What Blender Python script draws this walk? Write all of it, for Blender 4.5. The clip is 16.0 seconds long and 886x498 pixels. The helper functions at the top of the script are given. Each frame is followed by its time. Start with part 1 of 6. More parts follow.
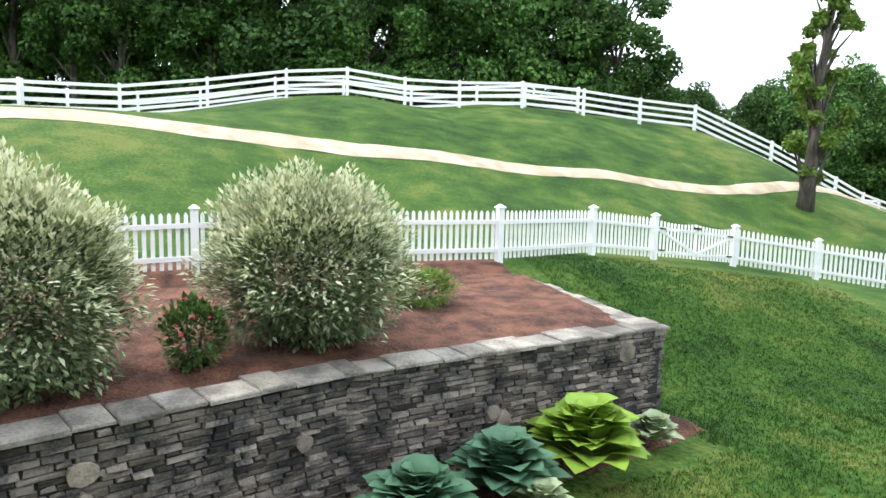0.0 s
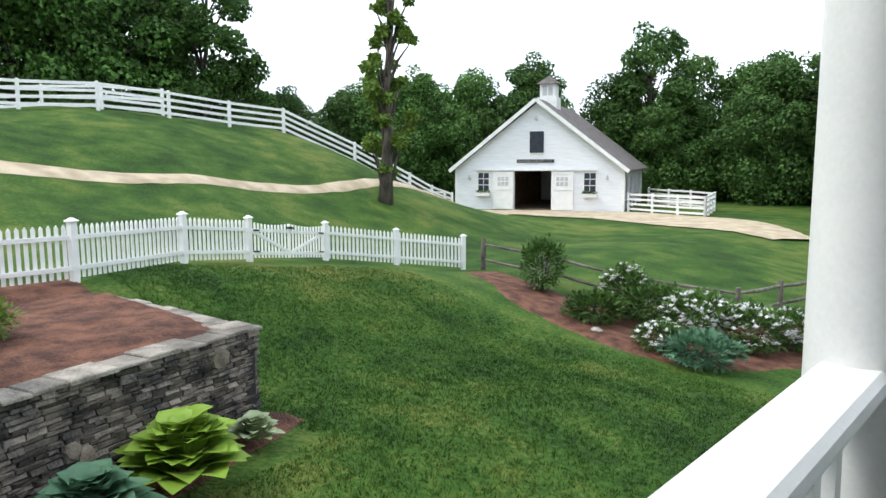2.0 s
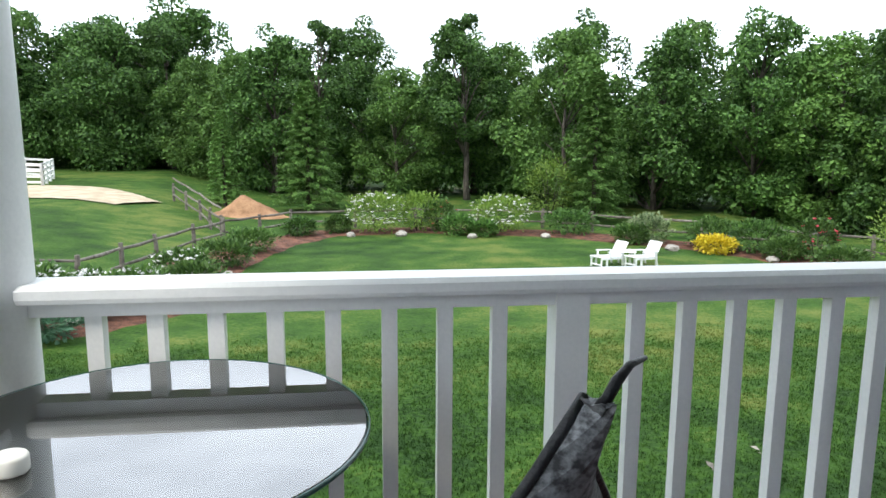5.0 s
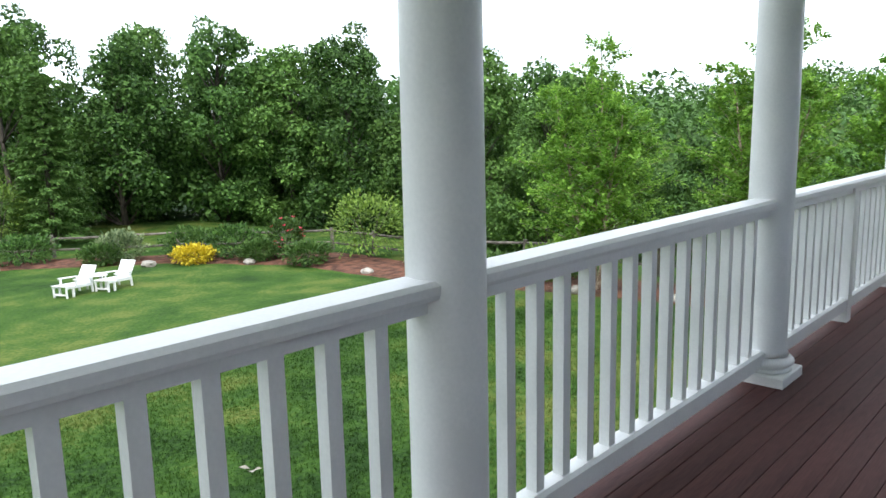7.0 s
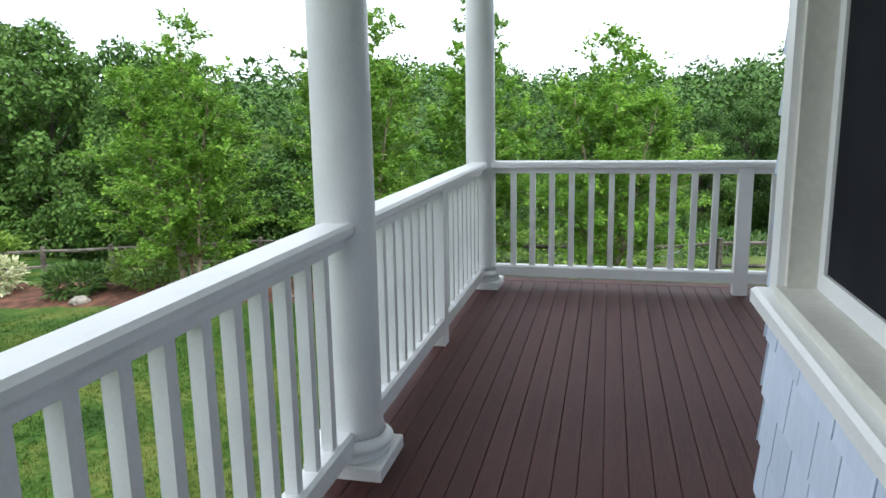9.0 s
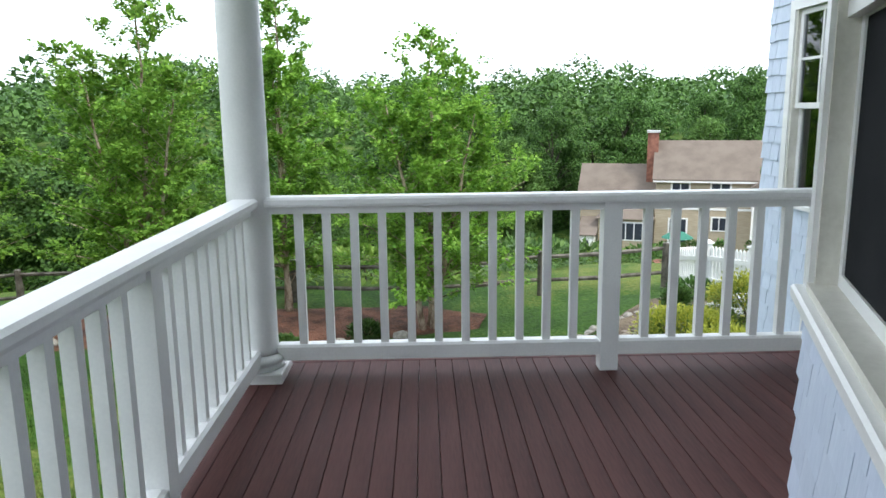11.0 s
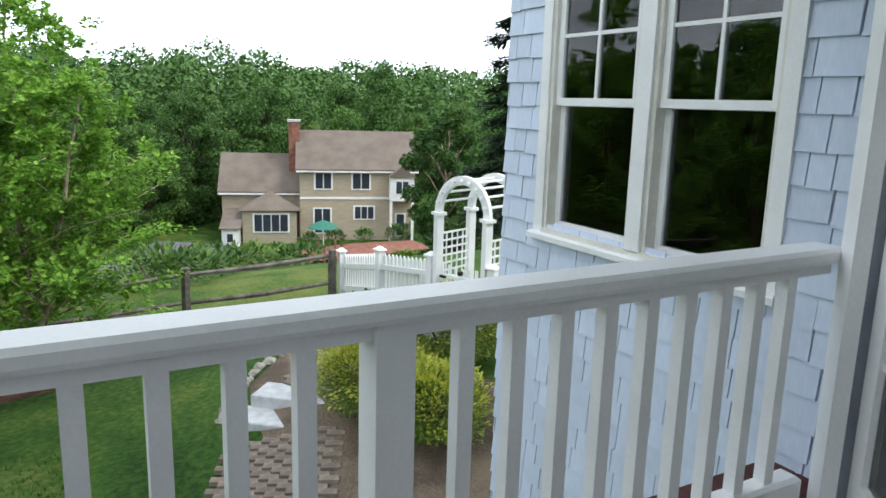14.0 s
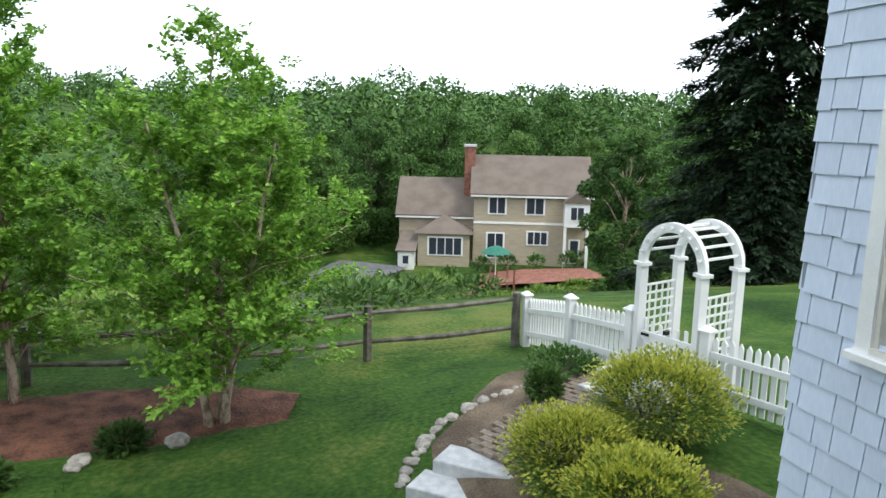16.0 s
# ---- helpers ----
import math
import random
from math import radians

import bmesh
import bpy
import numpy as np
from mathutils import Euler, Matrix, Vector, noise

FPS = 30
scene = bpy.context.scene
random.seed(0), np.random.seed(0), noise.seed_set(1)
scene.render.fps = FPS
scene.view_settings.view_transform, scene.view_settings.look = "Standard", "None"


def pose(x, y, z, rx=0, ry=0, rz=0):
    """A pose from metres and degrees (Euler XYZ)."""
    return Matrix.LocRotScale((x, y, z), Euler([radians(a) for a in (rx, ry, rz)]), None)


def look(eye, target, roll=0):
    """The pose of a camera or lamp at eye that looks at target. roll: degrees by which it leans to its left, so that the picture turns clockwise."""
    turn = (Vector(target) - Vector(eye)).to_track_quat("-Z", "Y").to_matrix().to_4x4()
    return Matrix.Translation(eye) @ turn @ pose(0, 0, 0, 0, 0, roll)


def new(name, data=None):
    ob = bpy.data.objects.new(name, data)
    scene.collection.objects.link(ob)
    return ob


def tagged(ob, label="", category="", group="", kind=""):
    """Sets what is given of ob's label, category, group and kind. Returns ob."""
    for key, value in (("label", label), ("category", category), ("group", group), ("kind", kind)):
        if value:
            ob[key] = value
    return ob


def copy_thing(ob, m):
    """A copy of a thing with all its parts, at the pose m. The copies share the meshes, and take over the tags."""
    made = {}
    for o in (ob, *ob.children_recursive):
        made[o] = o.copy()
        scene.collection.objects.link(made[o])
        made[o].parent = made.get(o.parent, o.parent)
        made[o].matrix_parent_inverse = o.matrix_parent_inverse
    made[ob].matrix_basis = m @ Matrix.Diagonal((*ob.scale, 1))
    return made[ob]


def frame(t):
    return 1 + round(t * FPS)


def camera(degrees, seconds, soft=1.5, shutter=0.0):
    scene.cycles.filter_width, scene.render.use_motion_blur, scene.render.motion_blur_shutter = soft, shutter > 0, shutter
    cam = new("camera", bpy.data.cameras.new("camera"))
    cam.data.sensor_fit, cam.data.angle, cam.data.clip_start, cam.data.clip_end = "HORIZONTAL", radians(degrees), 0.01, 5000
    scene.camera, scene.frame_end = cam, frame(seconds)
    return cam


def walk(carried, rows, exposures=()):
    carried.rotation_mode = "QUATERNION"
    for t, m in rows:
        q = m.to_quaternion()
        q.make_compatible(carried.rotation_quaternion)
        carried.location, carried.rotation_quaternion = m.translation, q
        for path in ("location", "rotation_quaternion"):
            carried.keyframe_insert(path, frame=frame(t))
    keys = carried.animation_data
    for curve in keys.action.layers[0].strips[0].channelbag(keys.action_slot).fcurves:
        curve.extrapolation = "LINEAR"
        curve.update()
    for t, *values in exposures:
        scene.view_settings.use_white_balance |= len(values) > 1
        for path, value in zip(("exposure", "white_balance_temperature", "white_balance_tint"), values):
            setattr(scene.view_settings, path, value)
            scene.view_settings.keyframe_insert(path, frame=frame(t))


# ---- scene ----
cam = camera(63.0, 16.0)
PATH = [
    (0, (0.12, -1.816, 1.289), (-1.763, -1.195, 1.028), 1.4),
    (0.5, (0.12, -1.737, 1.289), (-1.662, -0.862, 1.045), 1.1),
    (1, (0.2, -1.64, 1.289), (-1.449, -0.535, 1.046), 1.5),
    (1.5, (0.34, -1.58, 1.293), (-1.145, -0.262, 1.046), 1.2),
    (2, (0.29, -1.571, 1.296), (-1.018, -0.078, 1.053), -0.3),
    (2.5, (0.454, -1.713, 1.303), (-0.665, -0.078, 1.032), -1.2),
    (3, (0.609, -1.921, 1.339), (-0.287, -0.164, 1.004), -1.9),
    (3.2, (0.664, -1.956, 1.343), (-0.146, -0.16, 1.002), -2.0),
    (5.5, (0.998, -1.691, 1.268), (1.582, 0.192, 0.933), 0.3),
    (6, (1.193, -1.453, 1.251), (2.104, 0.296, 0.919), -0.6),
    (6.2, (1.273, -1.384, 1.257), (2.308, 0.297, 0.935), -1.0),
    (6.5, (1.381, -1.318, 1.272), (2.589, 0.246, 0.959), -0.9),
    (7, (1.569, -1.245, 1.276), (3.006, 0.108, 0.951), -1.3),
    (7.5, (1.833, -1.126, 1.279), (3.454, -0.005, 0.941), -0.9),
    (8, (2.148, -1.025, 1.297), (3.903, -0.134, 0.938), -0.4),
    (8.5, (2.527, -0.947, 1.295), (4.379, -0.29, 0.923), 0.2),
    (9, (2.879, -0.895, 1.286), (4.792, -0.455, 0.906), -1.0),
    (9.2, (3.031, -0.892, 1.281), (4.958, -0.518, 0.9), -2.0),
    (11.3, (4.71, -0.852, 1.311), (6.671, -1.005, 0.951), -0.4),
    (11.5, (4.854, -0.85, 1.307), (6.809, -1.083, 0.954), -0.5),
    (12, (5.195, -0.847, 1.303), (7.115, -1.272, 0.937), -0.6),
    (12.5, (5.623, -0.91, 1.28), (7.494, -1.502, 0.891), 0.2),
    (13, (6.026, -0.993, 1.278), (7.825, -1.773, 0.888), -0.2),
    (13.2, (6.174, -1.038, 1.279), (7.942, -1.872, 0.856), 1.2),
    (13.5, (6.382, -1.108, 1.287), (8.128, -1.995, 0.882), -0.2),
    (13.7, (6.521, -1.138, 1.293), (8.235, -2.067, 0.849), 2.3),
    (14, (6.72, -1.17, 1.306), (8.4226, -2.142, 0.91), 1.6),
    (14.5, (7.012, -1.21, 1.336), (8.715, -2.189, 0.957), 1.1),
    (15, (7.286, -1.253, 1.398), (9.062, -2.094, 1.023), 1.2),
    (15.5, (7.528, -1.248, 1.457), (9.348, -1.998, 1.108), 1.6),
    (16, (7.712, -1.235, 1.481), (9.604, -1.783, 1.134), 1.1),
]
LIGHT_STEPS = [(0, 0.5), (1, 0.32), (2, -0.05), (3.2, -0.1), (5.5, 0.38), (9, 0.28), (11.5, 0.35), (12.5, 0.25), (13.5, 0.1), (14.5, -0.05), (16, -0.05)]
walk(cam, [(t, look(eye, target, roll)) for t, eye, target, roll in PATH], LIGHT_STEPS)

# ---- world and light ----
world = bpy.data.worlds.new("sky")
scene.world = world
world.use_nodes = True
wn = world.node_tree.nodes
wl = world.node_tree.links
wn.clear()
SUN_EL, SUN_ROT = radians(52), radians(228)
sky = wn.new("ShaderNodeTexSky")
sky.sky_type = "NISHITA"
sky.sun_disc = False
sky.sun_elevation, sky.sun_rotation = SUN_EL, SUN_ROT
sky.air_density, sky.dust_density, sky.ozone_density = 1.0, 2.5, 1.0
tc = wn.new("ShaderNodeTexCoord")
mp = wn.new("ShaderNodeMapping")
mp.inputs["Scale"].default_value = (1.2, 1.2, 5.0)
cn = wn.new("ShaderNodeTexNoise")
cn.inputs["Scale"].default_value, cn.inputs["Detail"].default_value = 1.6, 5
cr = wn.new("ShaderNodeMapRange")
cr.inputs["From Min"].default_value, cr.inputs["From Max"].default_value = 0.3, 0.6
cr.inputs["To Min"].default_value, cr.inputs["To Max"].default_value = 0.38, 1.0
mx = wn.new("ShaderNodeMix")
mx.data_type = "RGBA"
mx.inputs["B"].default_value = (21.0, 23.0, 25.5, 1)
bg = wn.new("ShaderNodeBackground")
bg.inputs["Strength"].default_value = 0.1
wo = wn.new("ShaderNodeOutputWorld")
wl.new(tc.outputs["Generated"], mp.inputs["Vector"])
wl.new(mp.outputs["Vector"], cn.inputs["Vector"])
wl.new(cn.outputs["Fac"], cr.inputs["Value"])
wl.new(cr.outputs["Result"], mx.inputs["Factor"])
wl.new(sky.outputs["Color"], mx.inputs["A"])
wl.new(mx.outputs["Result"], bg.inputs["Color"])
wl.new(bg.outputs["Background"], wo.inputs["Surface"])
sun_data = bpy.data.lights.new("sun", "SUN")
sun_data.energy, sun_data.angle, sun_data.color = 2.2, radians(14), (1.0, 0.96, 0.88)
sun = new("sun", sun_data)
sun.matrix_world = look((0, 0, 60), (0 - 30 * math.sin(SUN_ROT), 0 - 30 * math.cos(SUN_ROT), 60 - 30 * math.tan(SUN_EL)))


# ---- materials ----
def principled(name, rough=0.6, metal=0.0, spec=0.5):
    m = bpy.data.materials.new(name)
    m.use_nodes = True
    b = m.node_tree.nodes["Principled BSDF"]
    b.inputs["Roughness"].default_value, b.inputs["Metallic"].default_value = rough, metal
    b.inputs["Specular IOR Level"].default_value = spec
    return m, m.node_tree.nodes, m.node_tree.links, b


def rgb(c):
    return (*c, 1.0)


def surface(name, dark, light, scale=8.0, fine=60.0, rough=0.6, bump=0.2, stretch=(1, 1, 1), vary=0.0, island=False, metal=0.0,
            spec=0.4, dist=0.02, lo=0.35, hi=0.65, world_space=False):
    """Two-scale mottled colour between dark and light with fine relief; vary shifts the value from piece to piece."""
    m, n, l, b = principled(name, rough, metal, spec)
    t = n.new("ShaderNodeTexCoord")
    g = n.new("ShaderNodeMapping")
    g.inputs["Scale"].default_value = stretch
    if world_space:
        geo = n.new("ShaderNodeNewGeometry")
        l.new(geo.outputs["Position"], g.inputs["Vector"])
    else:
        l.new(t.outputs["Object"], g.inputs["Vector"])
    big, small = n.new("ShaderNodeTexNoise"), n.new("ShaderNodeTexNoise")
    big.inputs["Scale"].default_value, big.inputs["Detail"].default_value = scale, 4
    small.inputs["Scale"].default_value, small.inputs["Detail"].default_value = fine, 3
    for q in (big, small):
        l.new(g.outputs["Vector"], q.inputs["Vector"])
    add = n.new("ShaderNodeMath")
    add.operation = "ADD"
    hf = n.new("ShaderNodeMath")
    hf.operation = "MULTIPLY"
    hf.inputs[1].default_value = 0.45
    l.new(small.outputs["Fac"], hf.inputs[0])
    l.new(big.outputs["Fac"], add.inputs[0])
    l.new(hf.outputs[0], add.inputs[1])
    r = n.new("ShaderNodeMapRange")
    r.inputs["From Min"].default_value, r.inputs["From Max"].default_value = lo + 0.22, hi + 0.22
    l.new(add.outputs[0], r.inputs["Value"])
    c = n.new("ShaderNodeMix")
    c.data_type = "RGBA"
    c.inputs["A"].default_value, c.inputs["B"].default_value = rgb(dark), rgb(light)
    l.new(r.outputs["Result"], c.inputs["Factor"])
    out = c.outputs["Result"]
    if vary:
        if island:
            src = n.new("ShaderNodeNewGeometry").outputs["Random Per Island"]
        else:
            src = n.new("ShaderNodeObjectInfo").outputs["Random"]
        vr = n.new("ShaderNodeMapRange")
        vr.inputs["To Min"].default_value, vr.inputs["To Max"].default_value = 1 - vary, 1 + vary
        l.new(src, vr.inputs["Value"])
        hs = n.new("ShaderNodeHueSaturation")
        l.new(out, hs.inputs["Color"])
        l.new(vr.outputs["Result"], hs.inputs["Value"])
        out = hs.outputs["Color"]
    l.new(out, b.inputs["Base Color"])
    if bump:
        bp = n.new("ShaderNodeBump")
        bp.inputs["Strength"].default_value, bp.inputs["Distance"].default_value = bump, dist
        l.new(small.outputs["Fac"], bp.inputs["Height"])
        l.new(bp.outputs["Normal"], b.inputs["Normal"])
    return m


def leafy(name, dark, light, rough=0.55, through_light=0.25, vary=0.35):
    """Foliage: value and hue change from leaf to leaf, and some light passes through."""
    m, n, l, b = principled(name, rough, 0, 0.25)
    geo = n.new("ShaderNodeNewGeometry")
    c = n.new("ShaderNodeMix")
    c.data_type = "RGBA"
    c.inputs["A"].default_value, c.inputs["B"].default_value = rgb(dark), rgb(light)
    l.new(geo.outputs["Random Per Island"], c.inputs["Factor"])
    hs = n.new("ShaderNodeHueSaturation")
    oi = n.new("ShaderNodeObjectInfo")
    vr = n.new("ShaderNodeMapRange")
    vr.inputs["To Min"].default_value, vr.inputs["To Max"].default_value = 1 - vary, 1 + vary
    l.new(oi.outputs["Random"], vr.inputs["Value"])
    l.new(vr.outputs["Result"], hs.inputs["Value"])
    l.new(c.outputs["Result"], hs.inputs["Color"])
    l.new(hs.outputs["Color"], b.inputs["Base Color"])
    tr = n.new("ShaderNodeBsdfTranslucent")
    l.new(hs.outputs["Color"], tr.inputs["Color"])
    ms = n.new("ShaderNodeMixShader")
    ms.inputs["Fac"].default_value = through_light
    l.new(b.outputs["BSDF"], ms.inputs[1])
    l.new(tr.outputs["BSDF"], ms.inputs[2])
    l.new(ms.outputs["Shader"], n["Material Output"].inputs["Surface"])
    return m


def glass(name, tint=(0.9, 0.95, 0.93), ior=1.5, rough=0.0):
    m = bpy.data.materials.new(name)
    m.use_nodes = True
    n, l = m.node_tree.nodes, m.node_tree.links
    n.clear()
    tr, gl, fr, ms, o = (n.new("ShaderNodeBsdfTransparent"), n.new("ShaderNodeBsdfGlossy"), n.new("ShaderNodeFresnel"),
                         n.new("ShaderNodeMixShader"), n.new("ShaderNodeOutputMaterial"))
    tr.inputs["Color"].default_value = rgb(tint)
    gl.inputs["Roughness"].default_value = rough
    fr.inputs["IOR"].default_value = ior
    l.new(fr.outputs["Fac"], ms.inputs["Fac"])
    l.new(tr.outputs["BSDF"], ms.inputs[1])
    l.new(gl.outputs["BSDF"], ms.inputs[2])
    l.new(ms.outputs["Shader"], o.inputs["Surface"])
    return m


M_white = surface("white_paint", (0.75, 0.755, 0.745), (0.83, 0.83, 0.815), 3, 90, 0.38, 0.05, spec=0.5, dist=0.004)
M_shingle = surface("pale_blue_shingle", (0.55, 0.62, 0.74), (0.64, 0.71, 0.82), 5, 70, 0.65, 0.25, (1, 1, 0.25), vary=0.06, dist=0.004)
M_backing = surface("shingle_joint", (0.20, 0.23, 0.29), (0.27, 0.30, 0.36), 6, 40, 0.8, 0.1)
M_deck = surface("red_brown_deck_board", (0.052, 0.017, 0.016), (0.098, 0.036, 0.032), 3, 45, 0.62, 0.25, spec=0.2, stretch= (0.25, 2.5, 2), vary=0.14, dist=0.003)
M_trimtan = surface("cream_sill", (0.62, 0.60, 0.53), (0.72, 0.70, 0.63), 6, 60, 0.5, 0.05)
M_roomshade = surface("painted_room_shade", (0.010, 0.010, 0.011), (0.022, 0.021, 0.020), 2, 30, 0.9, 0)
M_screen = surface("dark_insect_screen", (0.012, 0.013, 0.015), (0.02, 0.021, 0.024), 3, 600, 0.85, 0.1, spec=0.08)
M_curtain = surface("grey_green_curtain", (0.42, 0.46, 0.44), (0.52, 0.56, 0.54), 4, 80, 0.9, 0.1)
M_glass = glass("window_glass", (0.66, 0.70, 0.70), 1.85)
M_tableglass = glass("table_glass", (0.92, 0.98, 0.96), 4.4)
M_glassedge = surface("green_glass_edge", (0.03, 0.08, 0.07), (0.06, 0.13, 0.115), 8, 40, 0.1, 0)
M_iron = surface("black_iron", (0.018, 0.019, 0.02), (0.04, 0.04, 0.042), 20, 120, 0.42, 0.2, metal=0.6)
M_wicker = surface("woven_grey_metal", (0.06, 0.062, 0.066), (0.26, 0.27, 0.28), 60, 140, 0.45, 0.5, metal=0.4, dist=0.004)
M_wax = surface("ivory_wax", (0.75, 0.73, 0.66), (0.82, 0.80, 0.74), 10, 50, 0.5, 0.02)
M_stone = surface("grey_ledge_stone", (0.045, 0.042, 0.042), (0.20, 0.17, 0.14), 3.2, 34, 0.85, 0.9, vary=0.62, world_space=True)
M_stonefield = surface("grey_ledge_stone_courses", (0.045, 0.042, 0.042), (0.20, 0.17, 0.14), 3.2, 34, 0.85, 0.9, vary=0.62, island=True, world_space=True)
M_fieldstone = surface("tan_field_stone", (0.16, 0.13, 0.10), (0.33, 0.28, 0.22), 6, 40, 0.85, 0.6, vary=0.3)
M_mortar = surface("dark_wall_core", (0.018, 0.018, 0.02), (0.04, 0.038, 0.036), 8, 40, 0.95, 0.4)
M_cap = surface("pale_cap_stone", (0.13, 0.115, 0.098), (0.30, 0.27, 0.23), 3, 30, 0.85, 0.9, vary=0.3)
M_granite = surface("pale_granite", (0.42, 0.43, 0.44), (0.58, 0.58, 0.57), 10, 120, 0.7, 0.3, vary=0.08)
M_rock = surface("white_pebble_rock", (0.24, 0.22, 0.19), (0.44, 0.41, 0.36), 8, 60, 0.8, 0.5, vary=0.22)
M_paver = surface("tan_brick_paver", (0.16, 0.125, 0.095), (0.29, 0.24, 0.19), 5, 60, 0.85, 0.4, vary=0.2)
M_mulch = surface("red_brown_mulch", (0.055, 0.022, 0.014), (0.185, 0.08, 0.048), 3.0, 26, 0.95, 1.0, dist=0.05)
M_gravel = surface("tan_gravel", (0.33, 0.265, 0.18), (0.50, 0.42, 0.30), 1.2, 30, 0.95, 0.5)
M_bark = surface("grey_brown_bark", (0.045, 0.038, 0.032), (0.13, 0.11, 0.09), 6, 30, 0.9, 0.9, (1, 1, 0.3), dist=0.05)
M_birch = surface("peeling_birch_bark", (0.20, 0.13, 0.09), (0.52, 0.42, 0.33), 9, 40, 0.8, 0.6, (1, 1, 0.6), lo=0.4, hi=0.6)
M_oldwood = surface("weathered_fence_wood", (0.075, 0.066, 0.055), (0.19, 0.17, 0.145), 5, 50, 0.9, 0.6, (0.4, 1, 1), vary=0.2)
M_roofbrown = surface("brown_asphalt_shingle", (0.135, 0.108, 0.088), (0.175, 0.143, 0.118), 0.8, 14, 0.9, 0.5)
M_tan = surface("tan_clapboard", (0.36, 0.30, 0.215), (0.43, 0.365, 0.27), 1.2, 20, 0.7, 0.1, (1, 1, 6))
M_brick = surface("red_brick", (0.17, 0.07, 0.05), (0.30, 0.13, 0.09), 3, 20, 0.85, 0.4)
M_barnwhite = surface("barn_white_clapboard", (0.72, 0.74, 0.78), (0.82, 0.83, 0.85), 1.0, 14, 0.55, 0.25, (1, 1, 7))
M_barnroof = surface("barn_brown_roof", (0.10, 0.088, 0.085), (0.155, 0.138, 0.13), 2, 18, 0.9, 0.5)
M_plank = surface("warm_stable_plank", (0.20, 0.12, 0.06), (0.36, 0.23, 0.13), 3, 25, 0.7, 0.3)
M_navy = surface("dark_blue_shutter", (0.014, 0.02, 0.032), (0.03, 0.038, 0.055), 5, 40, 0.5, 0.1)
M_asphalt = surface("grey_driveway", (0.10, 0.10, 0.105), (0.15, 0.15, 0.155), 2, 40, 0.9, 0.3)
M_plastic = surface("white_resin", (0.76, 0.76, 0.77), (0.82, 0.82, 0.82), 5, 60, 0.45, 0.03)
M_greenp = surface("green_canvas", (0.02, 0.13, 0.09), (0.03, 0.18, 0.12), 5, 60, 0.7, 0.1)
M_clay = surface("orange_brown_earth", (0.22, 0.115, 0.06), (0.40, 0.23, 0.125), 1.5, 16, 0.95, 0.9, dist=0.05)
M_soil = surface("brown_garden_soil", (0.09, 0.065, 0.045), (0.2, 0.15, 0.10), 2, 30, 0.95, 0.8, dist=0.05)
L_wood = leafy("woodland_leaf", (0.022, 0.062, 0.014), (0.115, 0.235, 0.05), vary=0.3)
L_woodlight = leafy("light_woodland_leaf", (0.045, 0.105, 0.022), (0.14, 0.26, 0.055), vary=0.2)
L_far = leafy("distant_ridge_leaf", (0.032, 0.085, 0.018), (0.10, 0.20, 0.042), vary=0.0, through_light=0.1)
L_birch = leafy("birch_leaf", (0.09, 0.22, 0.028), (0.32, 0.54, 0.085), vary=0.12, through_light=0.42)
L_spruce = leafy("spruce_needle", (0.008, 0.02, 0.010), (0.025, 0.05, 0.022), vary=0.15)
L_conifer = leafy("feathery_conifer", (0.075, 0.165, 0.04), (0.19, 0.34, 0.085), vary=0.15)
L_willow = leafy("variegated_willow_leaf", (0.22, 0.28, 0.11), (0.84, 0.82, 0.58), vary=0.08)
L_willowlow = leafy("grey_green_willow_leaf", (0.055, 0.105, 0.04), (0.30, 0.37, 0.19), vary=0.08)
L_hosta = leafy("yellow_green_hosta_leaf", (0.14, 0.27, 0.035), (0.30, 0.43, 0.06), rough=0.4, vary=0.1)
L_hostablue = leafy("blue_green_hosta_leaf", (0.06, 0.15, 0.085), (0.13, 0.26, 0.15), rough=0.4, vary=0.1)
L_hostavar = leafy("white_edged_hosta_leaf", (0.10, 0.20, 0.05), (0.55, 0.60, 0.40), vary=0.1)
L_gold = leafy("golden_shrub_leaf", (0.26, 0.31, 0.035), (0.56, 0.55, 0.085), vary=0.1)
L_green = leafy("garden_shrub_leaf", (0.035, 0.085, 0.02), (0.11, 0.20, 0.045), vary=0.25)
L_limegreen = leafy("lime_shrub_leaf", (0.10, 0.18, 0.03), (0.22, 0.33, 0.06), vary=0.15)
L_yellow = leafy("yellow_flower", (0.55, 0.42, 0.02), (0.75, 0.62, 0.06), vary=0.05)
L_whitef = leafy("white_petal", (0.62, 0.60, 0.62), (0.85, 0.85, 0.84), vary=0.05)
L_pink = leafy("pink_petal", (0.55, 0.05, 0.09), (0.8, 0.14, 0.18), vary=0.05)


